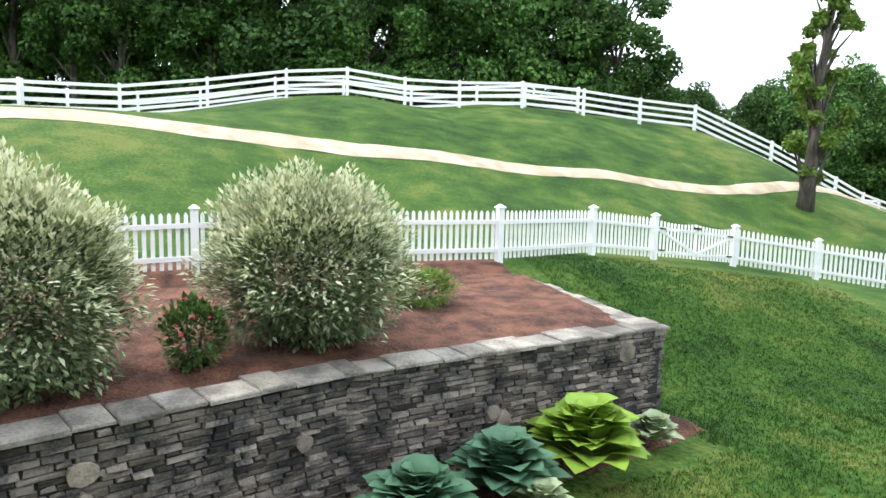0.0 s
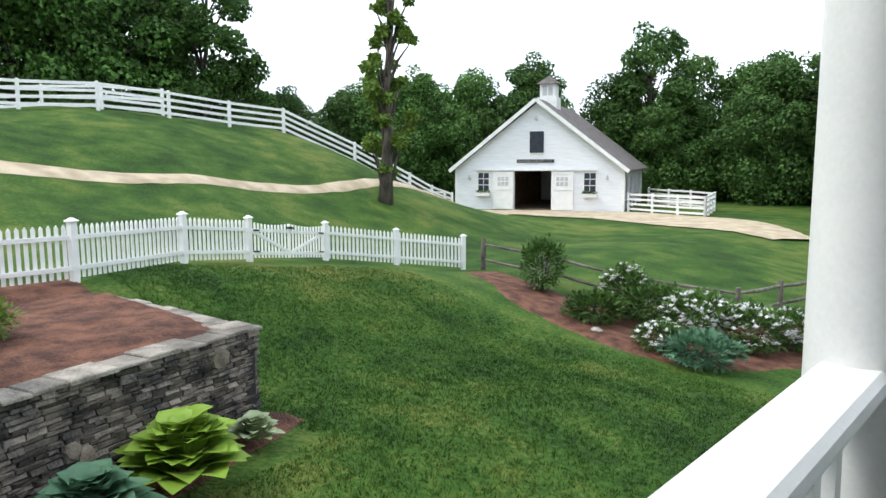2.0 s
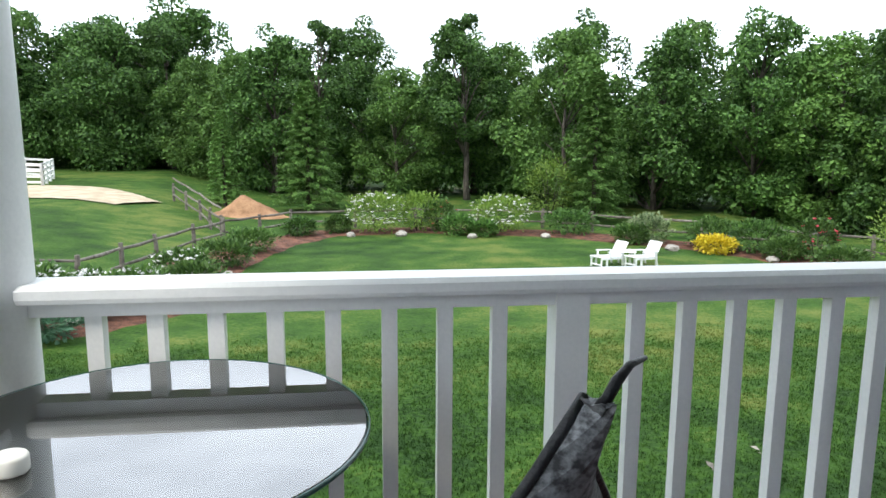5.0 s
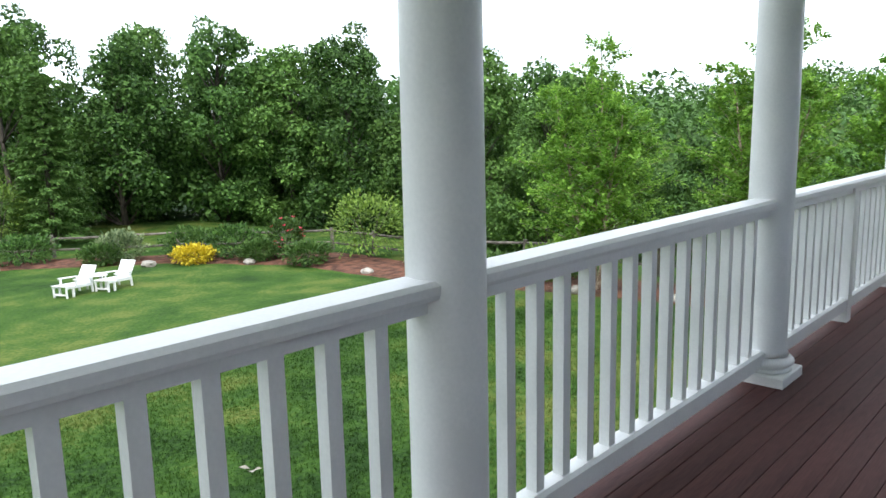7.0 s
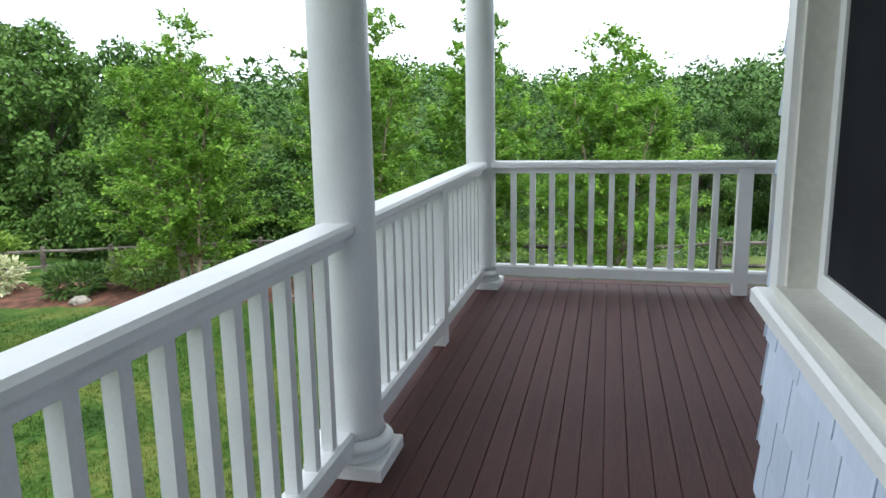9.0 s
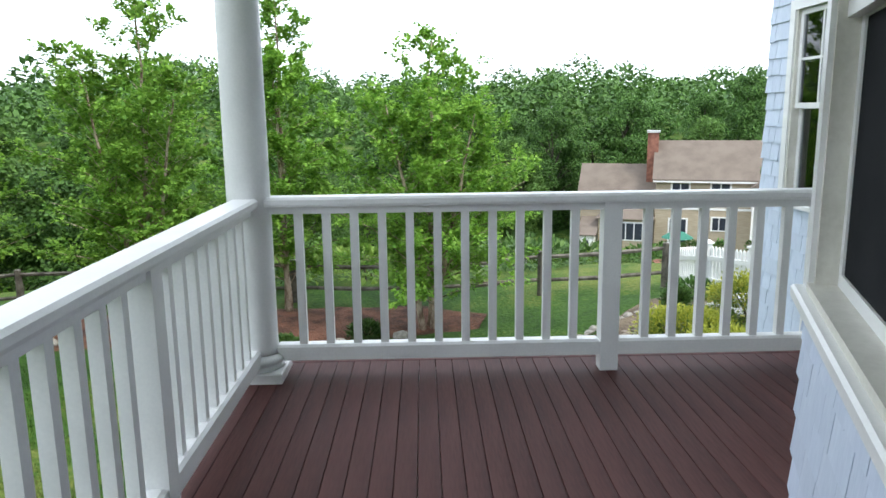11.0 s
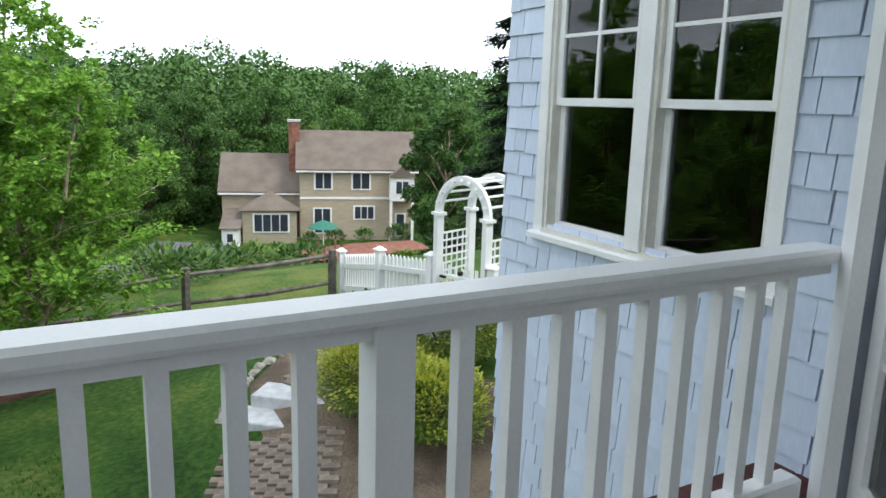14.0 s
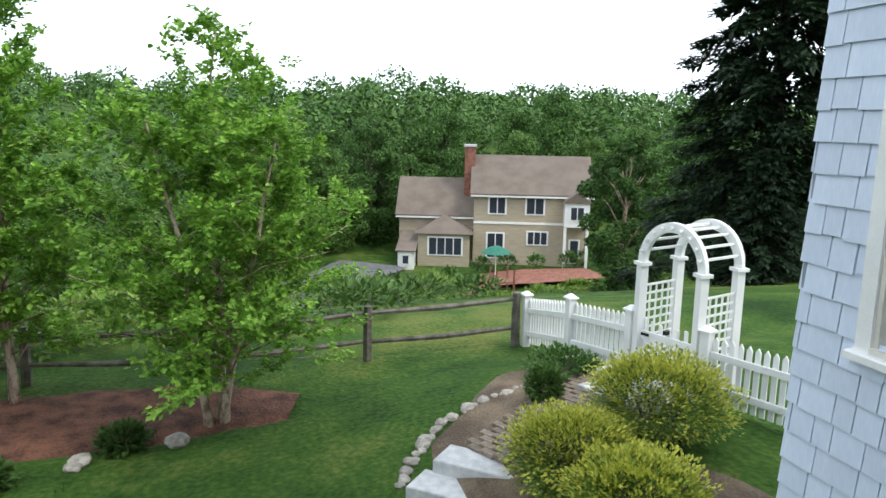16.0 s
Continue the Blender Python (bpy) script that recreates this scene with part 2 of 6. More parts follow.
def grass_material():
    m, n, l, b = principled("mown_lawn", 0.9, 0, 0.15)
    geo = n.new("ShaderNodeNewGeometry")
    a, c, d = (n.new("ShaderNodeTexNoise") for _ in range(3))
    for q, s, dt in ((a, 0.2, 5), (c, 0.95, 7), (d, 13.0, 6)):
        q.inputs["Scale"].default_value, q.inputs["Detail"].default_value = s, dt
        l.new(geo.outputs["Position"], q.inputs["Vector"])
    ramp = n.new("ShaderNodeValToRGB")
    e = ramp.color_ramp.elements
    e[0].position, e[0].color = 0.44, rgb((0.014, 0.040, 0.006))
    e[1].position, e[1].color = 0.68, rgb((0.125, 0.145, 0.034))
    e2 = ramp.color_ramp.elements.new(0.55)
    e2.color = rgb((0.038, 0.090, 0.012))
    mixv = n.new("ShaderNodeMath")
    mixv.operation = "MULTIPLY_ADD"
    mixv.inputs[1].default_value = 0.42
    s2 = n.new("ShaderNodeMath")
    s2.operation = "MULTIPLY_ADD"
    s2.inputs[1].default_value = 0.36
    s3 = n.new("ShaderNodeMath")
    s3.operation = "MULTIPLY"
    s3.inputs[1].default_value = 0.32
    l.new(d.outputs["Fac"], s3.inputs[0])
    l.new(c.outputs["Fac"], s2.inputs[0])
    l.new(s3.outputs[0], s2.inputs[2])
    l.new(a.outputs["Fac"], mixv.inputs[0])
    l.new(s2.outputs[0], mixv.inputs[2])
    l.new(mixv.outputs[0], ramp.inputs["Fac"])
    l.new(ramp.outputs["Color"], b.inputs["Base Color"])
    bp = n.new("ShaderNodeBump")
    bp.inputs["Strength"].default_value, bp.inputs["Distance"].default_value = 0.9, 0.05
    l.new(d.outputs["Fac"], bp.inputs["Height"])
    l.new(bp.outputs["Normal"], b.inputs["Normal"])
    return m


M_grass = grass_material()


# ---- mesh tools ----
class Mesh:
    def __init__(self):
        self.v, self.f = [], []

    def quad_set(self, verts, faces):
        o = len(self.v)
        self.v += [tuple(p) for p in verts]
        self.f += [tuple(i + o for i in f) for f in faces]
        return self

    def box(self, x0, x1, y0, y1, z0, z1, m=None, c=0.0):
        """A box, with its top edges chamfered by c."""
        if c:
            vs = []
            for z, k in ((z0, 0), (z1 - c, 0), (z1, c)):
                vs += [(x0 + k, y0 + k, z), (x1 - k, y0 + k, z), (x1 - k, y1 - k, z), (x0 + k, y1 - k, z)]
            fs = [(3, 2, 1, 0), (8, 9, 10, 11)]
            for q in (0, 4):
                fs += [(q + i, q + (i + 1) % 4, q + 4 + (i + 1) % 4, q + 4 + i) for i in range(4)]
        else:
            vs = [(x, y, z) for z in (z0, z1) for x, y in ((x0, y0), (x1, y0), (x1, y1), (x0, y1))]
            fs = [(3, 2, 1, 0), (4, 5, 6, 7)] + [(i, (i + 1) % 4, 4 + (i + 1) % 4, 4 + i) for i in range(4)]
        if m is not None:
            vs = [m @ Vector(p) for p in vs]
        return self.quad_set(vs, fs)

    def lathe(self, prof, n=32, m=None):
        """A turned solid from (radius, z) rows."""
        vs = [(r * math.cos(2 * math.pi * i / n), r * math.sin(2 * math.pi * i / n), z) for r, z in prof for i in range(n)]
        fs = [(k * n + i, k * n + (i + 1) % n, (k + 1) * n + (i + 1) % n, (k + 1) * n + i) for k in range(len(prof) - 1) for i in range(n)]
        fs += [tuple(reversed(range(n))), tuple(range((len(prof) - 1) * n, len(prof) * n))]
        if m is not None:
            vs = [m @ Vector(p) for p in vs]
        return self.quad_set(vs, fs)

    def tube(self, pts, radii, n=8):
        """A round bar through points."""
        pts = [Vector(p) for p in pts]
        vs = []
        for i, p in enumerate(pts):
            d = (pts[min(i + 1, len(pts) - 1)] - pts[max(i - 1, 0)]).normalized()
            a = d.orthogonal().normalized() if i == 0 else (a - d * a.dot(d)).normalized()
            b = d.cross(a)
            r = radii[i] if hasattr(radii, "__len__") else radii
            vs += [p + (a * math.cos(2 * math.pi * k / n) + b * math.sin(2 * math.pi * k / n)) * r for k in range(n)]
        fs = [(k * n + i, k * n + (i + 1) % n, (k + 1) * n + (i + 1) % n, (k + 1) * n + i) for k in range(len(pts) - 1) for i in range(n)]
        fs += [tuple(reversed(range(n))), tuple(range((len(pts) - 1) * n, len(pts) * n))]
        return self.quad_set(vs, fs)

    def beam(self, a, b, w, h):
        """A square bar from a to b, w across and h high."""
        a, b = Vector(a), Vector(b)
        d = (b - a).normalized()
        s = d.cross(Vector((0, 0, 1)))
        s = s.normalized() if s.length > 1e-4 else Vector((1, 0, 0))
        u = s.cross(d)
        vs = [p + s * i * w / 2 + u * j * h / 2 for p in (a, b) for i, j in ((-1, -1), (1, -1), (1, 1), (-1, 1))]
        return self.quad_set(vs, [(3, 2, 1, 0), (4, 5, 6, 7)] + [(i, (i + 1) % 4, 4 + (i + 1) % 4, 4 + i) for i in range(4)])

    def prism(self, poly, z0, z1):
        n = len(poly)
        vs = [(x, y, z) for z in (z0, z1) for x, y in poly]
        return self.quad_set(vs, [tuple(reversed(range(n))), tuple(range(n, 2 * n))] + [(i, (i + 1) % n, n + (i + 1) % n, n + i) for i in range(n)])

    def leaf(self, p, d, up, ln, w):
        """A folded leaf of two triangles from p along d."""
        d = d.normalized()
        s = d.cross(up)
        s = s.normalized() if s.length > 1e-4 else d.orthogonal().normalized()
        k = s.cross(d)
        o = len(self.v)
        mid = p + d * (ln * 0.45) + k * (w * 0.15)
        self.v += [tuple(p), tuple(mid + s * w * 0.5), tuple(p + d * ln), tuple(mid - s * w * 0.5)]
        self.f += [(o, o + 1, o + 2), (o, o + 2, o + 3)]

    def data(self, name, mat, smooth=False):
        me = bpy.data.meshes.new(name)
        me.from_pydata(self.v, [], self.f)
        me.materials.append(mat)
        if smooth:
            me.shade_smooth()
        me.update()
        return me


def part(name, mesh, mat, parent=None, label="", smooth=False, at=None):
    ob = new(name, mesh.data(name, mat, smooth))
    if parent is not None:
        ob.parent = parent
    if at is not None:
        ob.matrix_basis = at
    if label:
        ob["label"] = label
    return ob


def piece(name, me, parent, at):
    ob = new(name, me)
    ob.parent = parent
    ob.matrix_basis = at
    return ob


def thing(name, label, category, at=None, group="", kind=""):
    ob = new(name)
    ob.empty_display_size = 0.1
    if at is not None:
        ob.matrix_basis = at
    return tagged(ob, label, category, group, kind)


def ss(a, b, x):
    u = min(1.0, max(0.0, (x - a) / (b - a)))
    return u * u * (3 - 2 * u)


def H(x, y):
    """Height of the ground."""
    u = -x
    z = -2.6 - 0.7 * ss(4, 18, y) - 0.3 * ss(20, 34, y)
    z += 1.5 * ss(8.3, 13, u) * (1 - ss(5, 16, y)) + 1.15 * ss(3, 14, u) * ss(6, 14, y)
    left = 3.3 * ss(10, 28, u)
    right = 4.95 * ss(14, 39, u) * (1 + 0.38 * ss(8, 18, y))
    k = ss(-7, 5, y)
    z += (left * (1 - k) + right * k) * (1 - ss(23, 39, y)) * (1 - 0.5 * ss(48, 90, u))
    z -= 0.95 * ss(11, 21, y) * ss(13, 22, u) * (1 - ss(27, 38, y))
    z += 0.75 * ss(-1.5, -6, y) * ss(7, 13, x) * (1 - 0.6 * ss(16.3, 19, x)) * (1 - ss(20, 26, x))
    z -= 0.15 * ss(10, 18, x) * ss(-4, 0, y) + 9.0 * ss(19.5, 57, x) * ss(60, 10, y)
    far = math.hypot(x - 250, (y + 70) * 0.8)
    z += 13 * ss(190, 60, far) + 0.35 * ss(3, 6, u) * (1 - ss(6, 12, y))
    z += 0.05 * noise.noise(Vector((x * 0.25, y * 0.25, 0)))
    return z


def axis():
    """Grid lines, close together near the porch."""
    c = [0.0]
    step = 0.5
    while c[-1] < 2500:
        c.append(c[-1] + step)
        if c[-1] > 26:
            step *= 1.09
    return [-q for q in reversed(c[1:])] + c


# ---- ground ----
def ground():
    ax = axis()
    n = len(ax)
    me = Mesh()
    me.v = [(x + 4, y + 4, H(x + 4, y + 4)) for y in ax for x in ax]
    me.f = [(j * n + i, j * n + i + 1, (j + 1) * n + i + 1, (j + 1) * n + i) for j in range(n - 1) for i in range(n - 1)]
    ob = part("ground", me, M_grass, smooth=True)
    tagged(ob, "rolling mown green lawn with dry yellow patches", "lawn", kind="structure")


ground()


def drape(name, pts, mat, label, category, lift=0.03, across=5, step=0.5, wobble=0.15):
    """A band of another surface laid on the ground along (x, y, half width) rows."""
    rows = []
    for (x0, y0, w0), (x1, y1, w1) in zip(pts, pts[1:]):
        k = max(1, int(math.hypot(x1 - x0, y1 - y0) / step))
        rows += [(x0 + (x1 - x0) * i / k, y0 + (y1 - y0) * i / k, w0 + (w1 - w0) * i / k) for i in range(k)]
    rows.append(pts[-1])
    me = Mesh()
    for i, (x, y, w) in enumerate(rows):
        a, b = rows[max(i - 2, 0)], rows[min(i + 2, len(rows) - 1)]
        d = Vector((b[0] - a[0], b[1] - a[1])).normalized()
        for j in range(across + 1):
            s = (j / across * 2 - 1) * (w + (wobble * noise.noise(Vector((x * 1.3, y * 1.3, j * 9.0))) if j in (0, across) else 0))
            px, py = x - d.y * s, y + d.x * s
            edge = 0.06 if j in (0, across) else 0.0
            me.v.append((px, py, H(px, py) + lift - edge + 0.02 * noise.noise(Vector((px * 3, py * 3, 2)))))
    q = across + 1
    me.f = [(i * q + j + 1, i * q + j, (i + 1) * q + j, (i + 1) * q + j + 1) for i in range(len(rows) - 1) for j in range(across)]
    return tagged(part(name, me, mat, smooth=True), label, category, kind="structure")


drape("path", [(-23, -18, 1.2), (-24.2, -8, 1.2), (-25, 0, 0.95), (-25, 6, 0.75), (-25, 12, 0.55), (-25.4, 18, 0.45), (-26.6, 25, 0.45), (-28.5, 32, 0.6), (-29.5, 38, 1.0)],
      M_gravel, "pale tan gravel track curving across the lawn", "path", lift=0.08)
drape("pavement", [(-34, 38.6, 1.0), (-28.5, 41.3, 2.4), (-22.5, 42.2, 3.4), (-16, 40.5, 3.6), (-10, 37.0, 1.6)], M_gravel,
      "tan gravel yard before the barn", "gravel yard", lift=0.12)
drape("ground", [(-13.0, 15.5, 0.7), (-9.5, 14.0, 1.3), (-6.4, 13.9, 1.9), (-4.4, 17.2, 1.7), (-3.9, 22, 1.4), (-2.6, 27.5, 1.3)], M_mulch,
      "red-brown mulch flower bed along the rail fence", "flower bed", lift=0.05)
drape("ground", [(-2.6, 27.5, 1.2), (-0.5, 31.0, 1.3), (4, 32.0, 1.4), (10, 30.0, 1.4), (15, 25.8, 1.5), (18.0, 21.0, 1.6), (18.4, 15.0, 1.5), (18.0, 9.0, 1.3), (18.2, 2.5, 1.2),
      (18.4, -0.6, 1.2), (18.0, -2.0, 0.5)], M_mulch, "red-brown mulch border round the lawn", "flower bed", lift=0.05)
drape("ground", [(-8.2, 4.1, 0.8), (-7.3, 2.0, 0.6), (-6.3, -0.5, 0.5), (-5.3, -3.5, 0.5)], M_mulch, "red-brown mulch strip below the stone wall", "flower bed", lift=0.06)
drape("ground", [(16.6, -5.2, 0.6), (15.2, -4.4, 1.1), (13.8, -4.3, 1.3), (11.5, -4.6, 1.6)], M_soil, "brown soil bed beside the steps", "flower bed", lift=0.05)
drape("road", [(58, -3, 2.5), (66, -9, 3), (71, -13, 3.5)], M_asphalt, "grey asphalt driveway of the far house", "driveway", lift=0.3)
drape("ground", [(36, -7, 2.0), (42, -10.5, 2.4), (47, -14, 2.0)], M_soil, "bare brown vegetable garden plot", "garden plot", lift=0.25)
drape("pavement", [(62, -20, 2.2), (63, -26, 2.6), (63, -31, 2.0)], M_brick, "red brick patio of the far house", "patio", lift=0.5)


# ---- porch ----
C = [0.0, 2.9, 5.25, 8.03]          # columns along the rail
RAIL_TOP = 0.914
END_Y = -3.34                         # where the end rail meets the house
K = [(-0.4, -3.3), (3.0, -3.3), (3.62, -1.27), (4.6, -1.27), (6.58, -2.02), (8.02, -3.36)]   # house wall corners


def porch_deck():
    deck = thing("floor", "dark red-brown painted plank porch deck", "porch floor", kind="structure")
    sub = Mesh().box(-0.2, 8.2, -4.4, 0.2, -0.32, -0.04)
    part("joist_skirt", sub, M_white, deck, "white painted skirt board")
    w = 0.087
    me = Mesh().box(0, 8.36, 0, w - 0.0025, -0.035, 0, c=0.002).data("deck_board", M_deck)
    for i in range(52):
        piece("deck_board", me, deck, pose(-0.16, 0.14 - (i + 1) * w, 0))
    border = Mesh().box(8.205, 8.33, -4.4, 0.2, -0.035, 0.0, c=0.004)
    part("border_board", border, M_deck, deck)
    return deck


porch_deck()


def column(x, y):
    c = thing("porch_column", "round white painted porch column on a square plinth", "column", pose(x, y, 0), "porch columns")
    r = 0.105
    part("shaft", Mesh().lathe([(r + 0.012, 0.13), (r + 0.004, 0.16), (r, 0.2), (r, 1.0), (r * 0.97, 1.8), (r * 0.9, 2.6)], 40), M_white, c, smooth=True)
    tor = [(r + 0.01, 0.125)] + [(r + 0.012 + 0.028 * math.sin(math.pi * k / 8), 0.125 - 0.055 * k / 8) for k in range(9)]
    tor += [(r + 0.022, 0.066), (r + 0.03, 0.05)]
    part("base_ring", Mesh().lathe(list(reversed(tor)), 40), M_white, c, smooth=True)
    part("plinth", Mesh().box(-0.145, 0.145, -0.145, 0.145, 0.0, 0.052, c=0.006), M_white, c)
    return c


for cx in C:
    column(cx, 0)
column(0, -3.1)


def railing(a, b, posts, label, gap=0.14, lead=0.1):
    """A white railing from a to b, with square posts at the distances given."""
    a, b = Vector((*a, 0)), Vector((*b, 0))
    d = b - a
    ln = d.length
    ang = math.degrees(math.atan2(d.y, d.x))
    t = thing("porch_railing", label, "railing", pose(a.x, a.y, 0, 0, 0, ang), "porch railings")
    rail = Mesh()
    prof = [(-0.058, 0.868), (-0.062, 0.88), (-0.062, 0.902), (-0.05, RAIL_TOP), (0.05, RAIL_TOP), (0.062, 0.902), (0.062, 0.88), (0.058, 0.868)]
    n = len(prof)
    rail.quad_set([(x, y, z) for x in (0.06, ln - 0.06) for y, z in prof],
                  [tuple(range(n)), tuple(reversed(range(n, 2 * n)))] + [(i, n + i, n + (i + 1) % n, (i + 1) % n) for i in range(n)])
    part("top_rail", rail, M_white, t)
    part("under_rail", Mesh().box(0.08, ln - 0.08, -0.03, 0.03, 0.83, 0.868), M_white, t)
    ends = [0.0] + list(posts) + [ln]
    for p, q in zip(ends, ends[1:]):
        part("bottom_rail", Mesh().box(p + (lead if p == 0 else 0.045), q - (lead if q == ln else 0.045), -0.04, 0.04, 0.085, 0.165, c=0.012), M_white, t)
    for p in posts:
        part("post", Mesh().box(p - 0.045, p + 0.045, -0.045, 0.045, 0.0, 0.868), M_white, t)
    me = Mesh().box(-0.02, 0.02, -0.02, 0.02, 0.16, 0.835).data("baluster", M_white)
    for p, q in zip(ends, ends[1:]):
        s, e = p + (0.1 if p == 0 else 0.045), q - (0.1 if q == ln else 0.045)
        k = round((e - s) / gap)
        for i in range(1, k):
            piece("baluster", me, t, pose(s + (e - s) * i / k, 0, 0))
    return t


railing((0, -3.1), (C[0], 0), [], "white wooden porch railing with square balusters on the hill side")
railing((C[0], 0), (C[1], 0), [1.45], "white wooden porch railing with a square middle post")
railing((C[1], 0), (C[2], 0), [], "short white wooden porch railing with square balusters")
railing((C[2], 0), (C[3], 0), [1.39], "white wooden porch railing along the lawn with a middle post")
railing((C[3], 0), (C[3], END_Y), [1.79], "white wooden railing closing the end of the porch")

ceil = part("ceiling", Mesh().box(-0.35, 8.4, -6.2, 0.35, 2.62, 2.74), M_white)
tagged(ceil, "plain white painted porch ceiling", "ceiling", kind="structure")


# ---- house ----
def shingle_wall(name, a, b, z0, z1, holes, label, keep=300, expo=0.126, seed=1, flip=1):
    """A shingled wall from a to b. holes: (s0, s1, z0, z1) openings. The outside lies to the left of a to b when flip is 1."""
    rnd = random.Random(seed)
    a, b = Vector((*a, 0)), Vector((*b, 0))
    ln = (b - a).length
    ang = math.degrees(math.atan2((b - a).y, (b - a).x))
    w = thing(name, label, "wall", pose(a.x, a.y, 0, 0, 0, ang), kind="structure")
    cuts_s = sorted({0, ln, *[h[0] for h in holes], *[h[1] for h in holes]})
    core = Mesh()
    for s0, s1 in zip(cuts_s, cuts_s[1:]):
        hs = sorted([h for h in holes if h[0] <= s0 + 1e-6 and h[1] >= s1 - 1e-6], key=lambda h: h[2])
        z = z0
        for h in hs:
            if h[2] > z:
                core.box(s0, s1, -0.14, -0.001, z, h[2])
            z = h[3]
        if z < z1:
            core.box(s0, s1, -0.14, -0.001, z, z1)
    part("backing", core, M_backing, w)
    shapes = {}
    rest = Mesh()
    count = 0
    rows = []
    z = z0
    while z < z1 - 0.02:
        rows.append(z)
        z += expo
    rows.sort(key=lambda q: abs(q - 0.4))
    for z in rows:
        s = -rnd.random() * 0.12
        while s < ln:
            wd = rnd.choice((0.10, 0.13, 0.16, 0.19, 0.22))
            s0, s1 = max(0, s), min(ln, s + wd)
            s += wd
            if s1 - s0 < 0.03:
                continue
            top = min(z + expo + 0.015, z1)
            bad = False
            for h in holes:
                if s1 > h[0] + 0.004 and s0 < h[1] - 0.004 and top > h[2] + 0.03 and z < h[3] - 0.01:
                    if s0 < h[0] - 0.03:
                        s1 = h[0]
                    elif s1 > h[1] + 0.03:
                        s0 = h[1]
                    else:
                        bad = True
            if bad:
                continue
            wq = round(s1 - s0, 2)
            drop = rnd.choice((0, 0, 0, 0.006, -0.005))
            if count < keep:
                key = (wq, round(top - z, 2))
                if key not in shapes:
                    e = 0.003
                    hh = key[1]
                    shapes[key] = Mesh().quad_set(
                        [(e, 0, 0), (wq - e, 0, 0), (wq - e, 0.017, 0), (e, 0.017, 0), (e, 0, hh), (wq - e, 0, hh), (wq - e, 0.004, hh), (e, 0.004, hh)],
                        [(3, 2, 1, 0), (4, 5, 6, 7), (0, 1, 5, 4), (1, 2, 6, 5), (2, 3, 7, 6), (3, 0, 4, 7)]).data("shingle", M_shingle)
                piece("shingle", shapes[key], w, pose(s0, 0, z + drop, 0, 0, rnd.uniform(-0.3, 0.3)))
                count += 1
            else:
                e = 0.003
                rest.quad_set([(s0 + e, 0, z), (s1 - e, 0, z), (s1 - e, 0.017, z), (s0 + e, 0.017, z), (s0 + e, 0, top), (s1 - e, 0, top), (s1 - e, 0.004, top), (s0 + e, 0.004, top)],
                              [(3, 2, 1, 0), (4, 5, 6, 7), (0, 1, 5, 4), (1, 2, 6, 5), (2, 3, 7, 6), (3, 0, 4, 7)])
    if rest.v:
        tagged(part("shingle_field", rest, M_shingle, w), kind="stuff")
    return w, ang


def sash_window(wall, ang, origin, s0, s1, z0, z1, name, label, units=1, muntins=True, screen=False):
    """A double-hung window set in a wall opening, outside to +y of the wall's own frame."""
    t = thing(name, label, "window", pose(origin[0], origin[1], 0, 0, 0, ang), kind="structure")
    cw = 0.07
    cas = [(s0 - cw, s0, z0 - 0.02, z1 + cw), (s1, s1 + cw, z0 - 0.02, z1 + cw), (s0, s1, z1, z1 + cw)]
    for c0, c1, c2, c3 in cas:
        part("casing", Mesh().box(c0, c1, -0.05, 0.026, c2, c3), M_white, t)
    part("window_sill", Mesh().box(s0 - cw - 0.02, s1 + cw + 0.02, -0.06, 0.06, z0 - 0.055, z0 - 0.02, c=0.008), M_white, t)
    part("sill_slope", Mesh().box(s0, s1, -0.08, 0.03, z0 - 0.02, z0 + 0.004), M_trimtan, t)
    uw = (s1 - s0) / units
    for k in range(units):
        a, b = s0 + k * uw, s0 + (k + 1) * uw
        if k:
            part("mullion", Mesh().box(a - 0.045, a + 0.045, -0.05, 0.03, z0, z1), M_white, t)
            a += 0.045
        if k < units - 1:
            b -= 0.045
        for q0, q1 in ((a, a + 0.022), (b - 0.022, b)):
            part("jamb_track", Mesh().box(q0, q1, -0.09, 0.012, z0 + 0.004, z1), M_trimtan, t)
        a, b = a + 0.022, b - 0.022
        mid = (z0 + z1) / 2
        for nm, y0, c2, c3 in (("lower_sash", -0.075, z0 + 0.004, mid + 0.015), ("upper_sash", -0.04, mid - 0.02, z1)):
            f = Mesh()
            st = 0.038
            f.box(a, a + st, y0, y0 + 0.03, c2, c3).box(b - st, b, y0, y0 + 0.03, c2, c3)
            f.box(a + st, b - st, y0, y0 + 0.03, c2, c2 + st).box(a + st, b - st, y0, y0 + 0.03, c3 - st, c3)
            sash = part(nm, f, M_white, t)
            if nm == "lower_sash" and screen:
                part("insect_screen", Mesh().box(a + st, b - st, y0 + 0.02, y0 + 0.023, c2 + st, c3 - st), M_screen, sash)
            if nm == "upper_sash" and muntins:
                cx, cz = (a + b) / 2, (c2 + c3) / 2
                part("muntin", Mesh().box(cx - 0.009, cx + 0.009, y0 + 0.006, y0 + 0.026, c2 + st, c3 - st), M_white, sash)
                part("muntin", Mesh().box(a + st, b - st, y0 + 0.007, y0 + 0.025, cz - 0.009, cz + 0.009), M_white, sash)
            g = part("pane", Mesh().box(a + st, b - st, y0 + 0.012, y0 + 0.016, c2 + st, c3 - st), M_glass, sash)
            g.visible_shadow = False
    return t


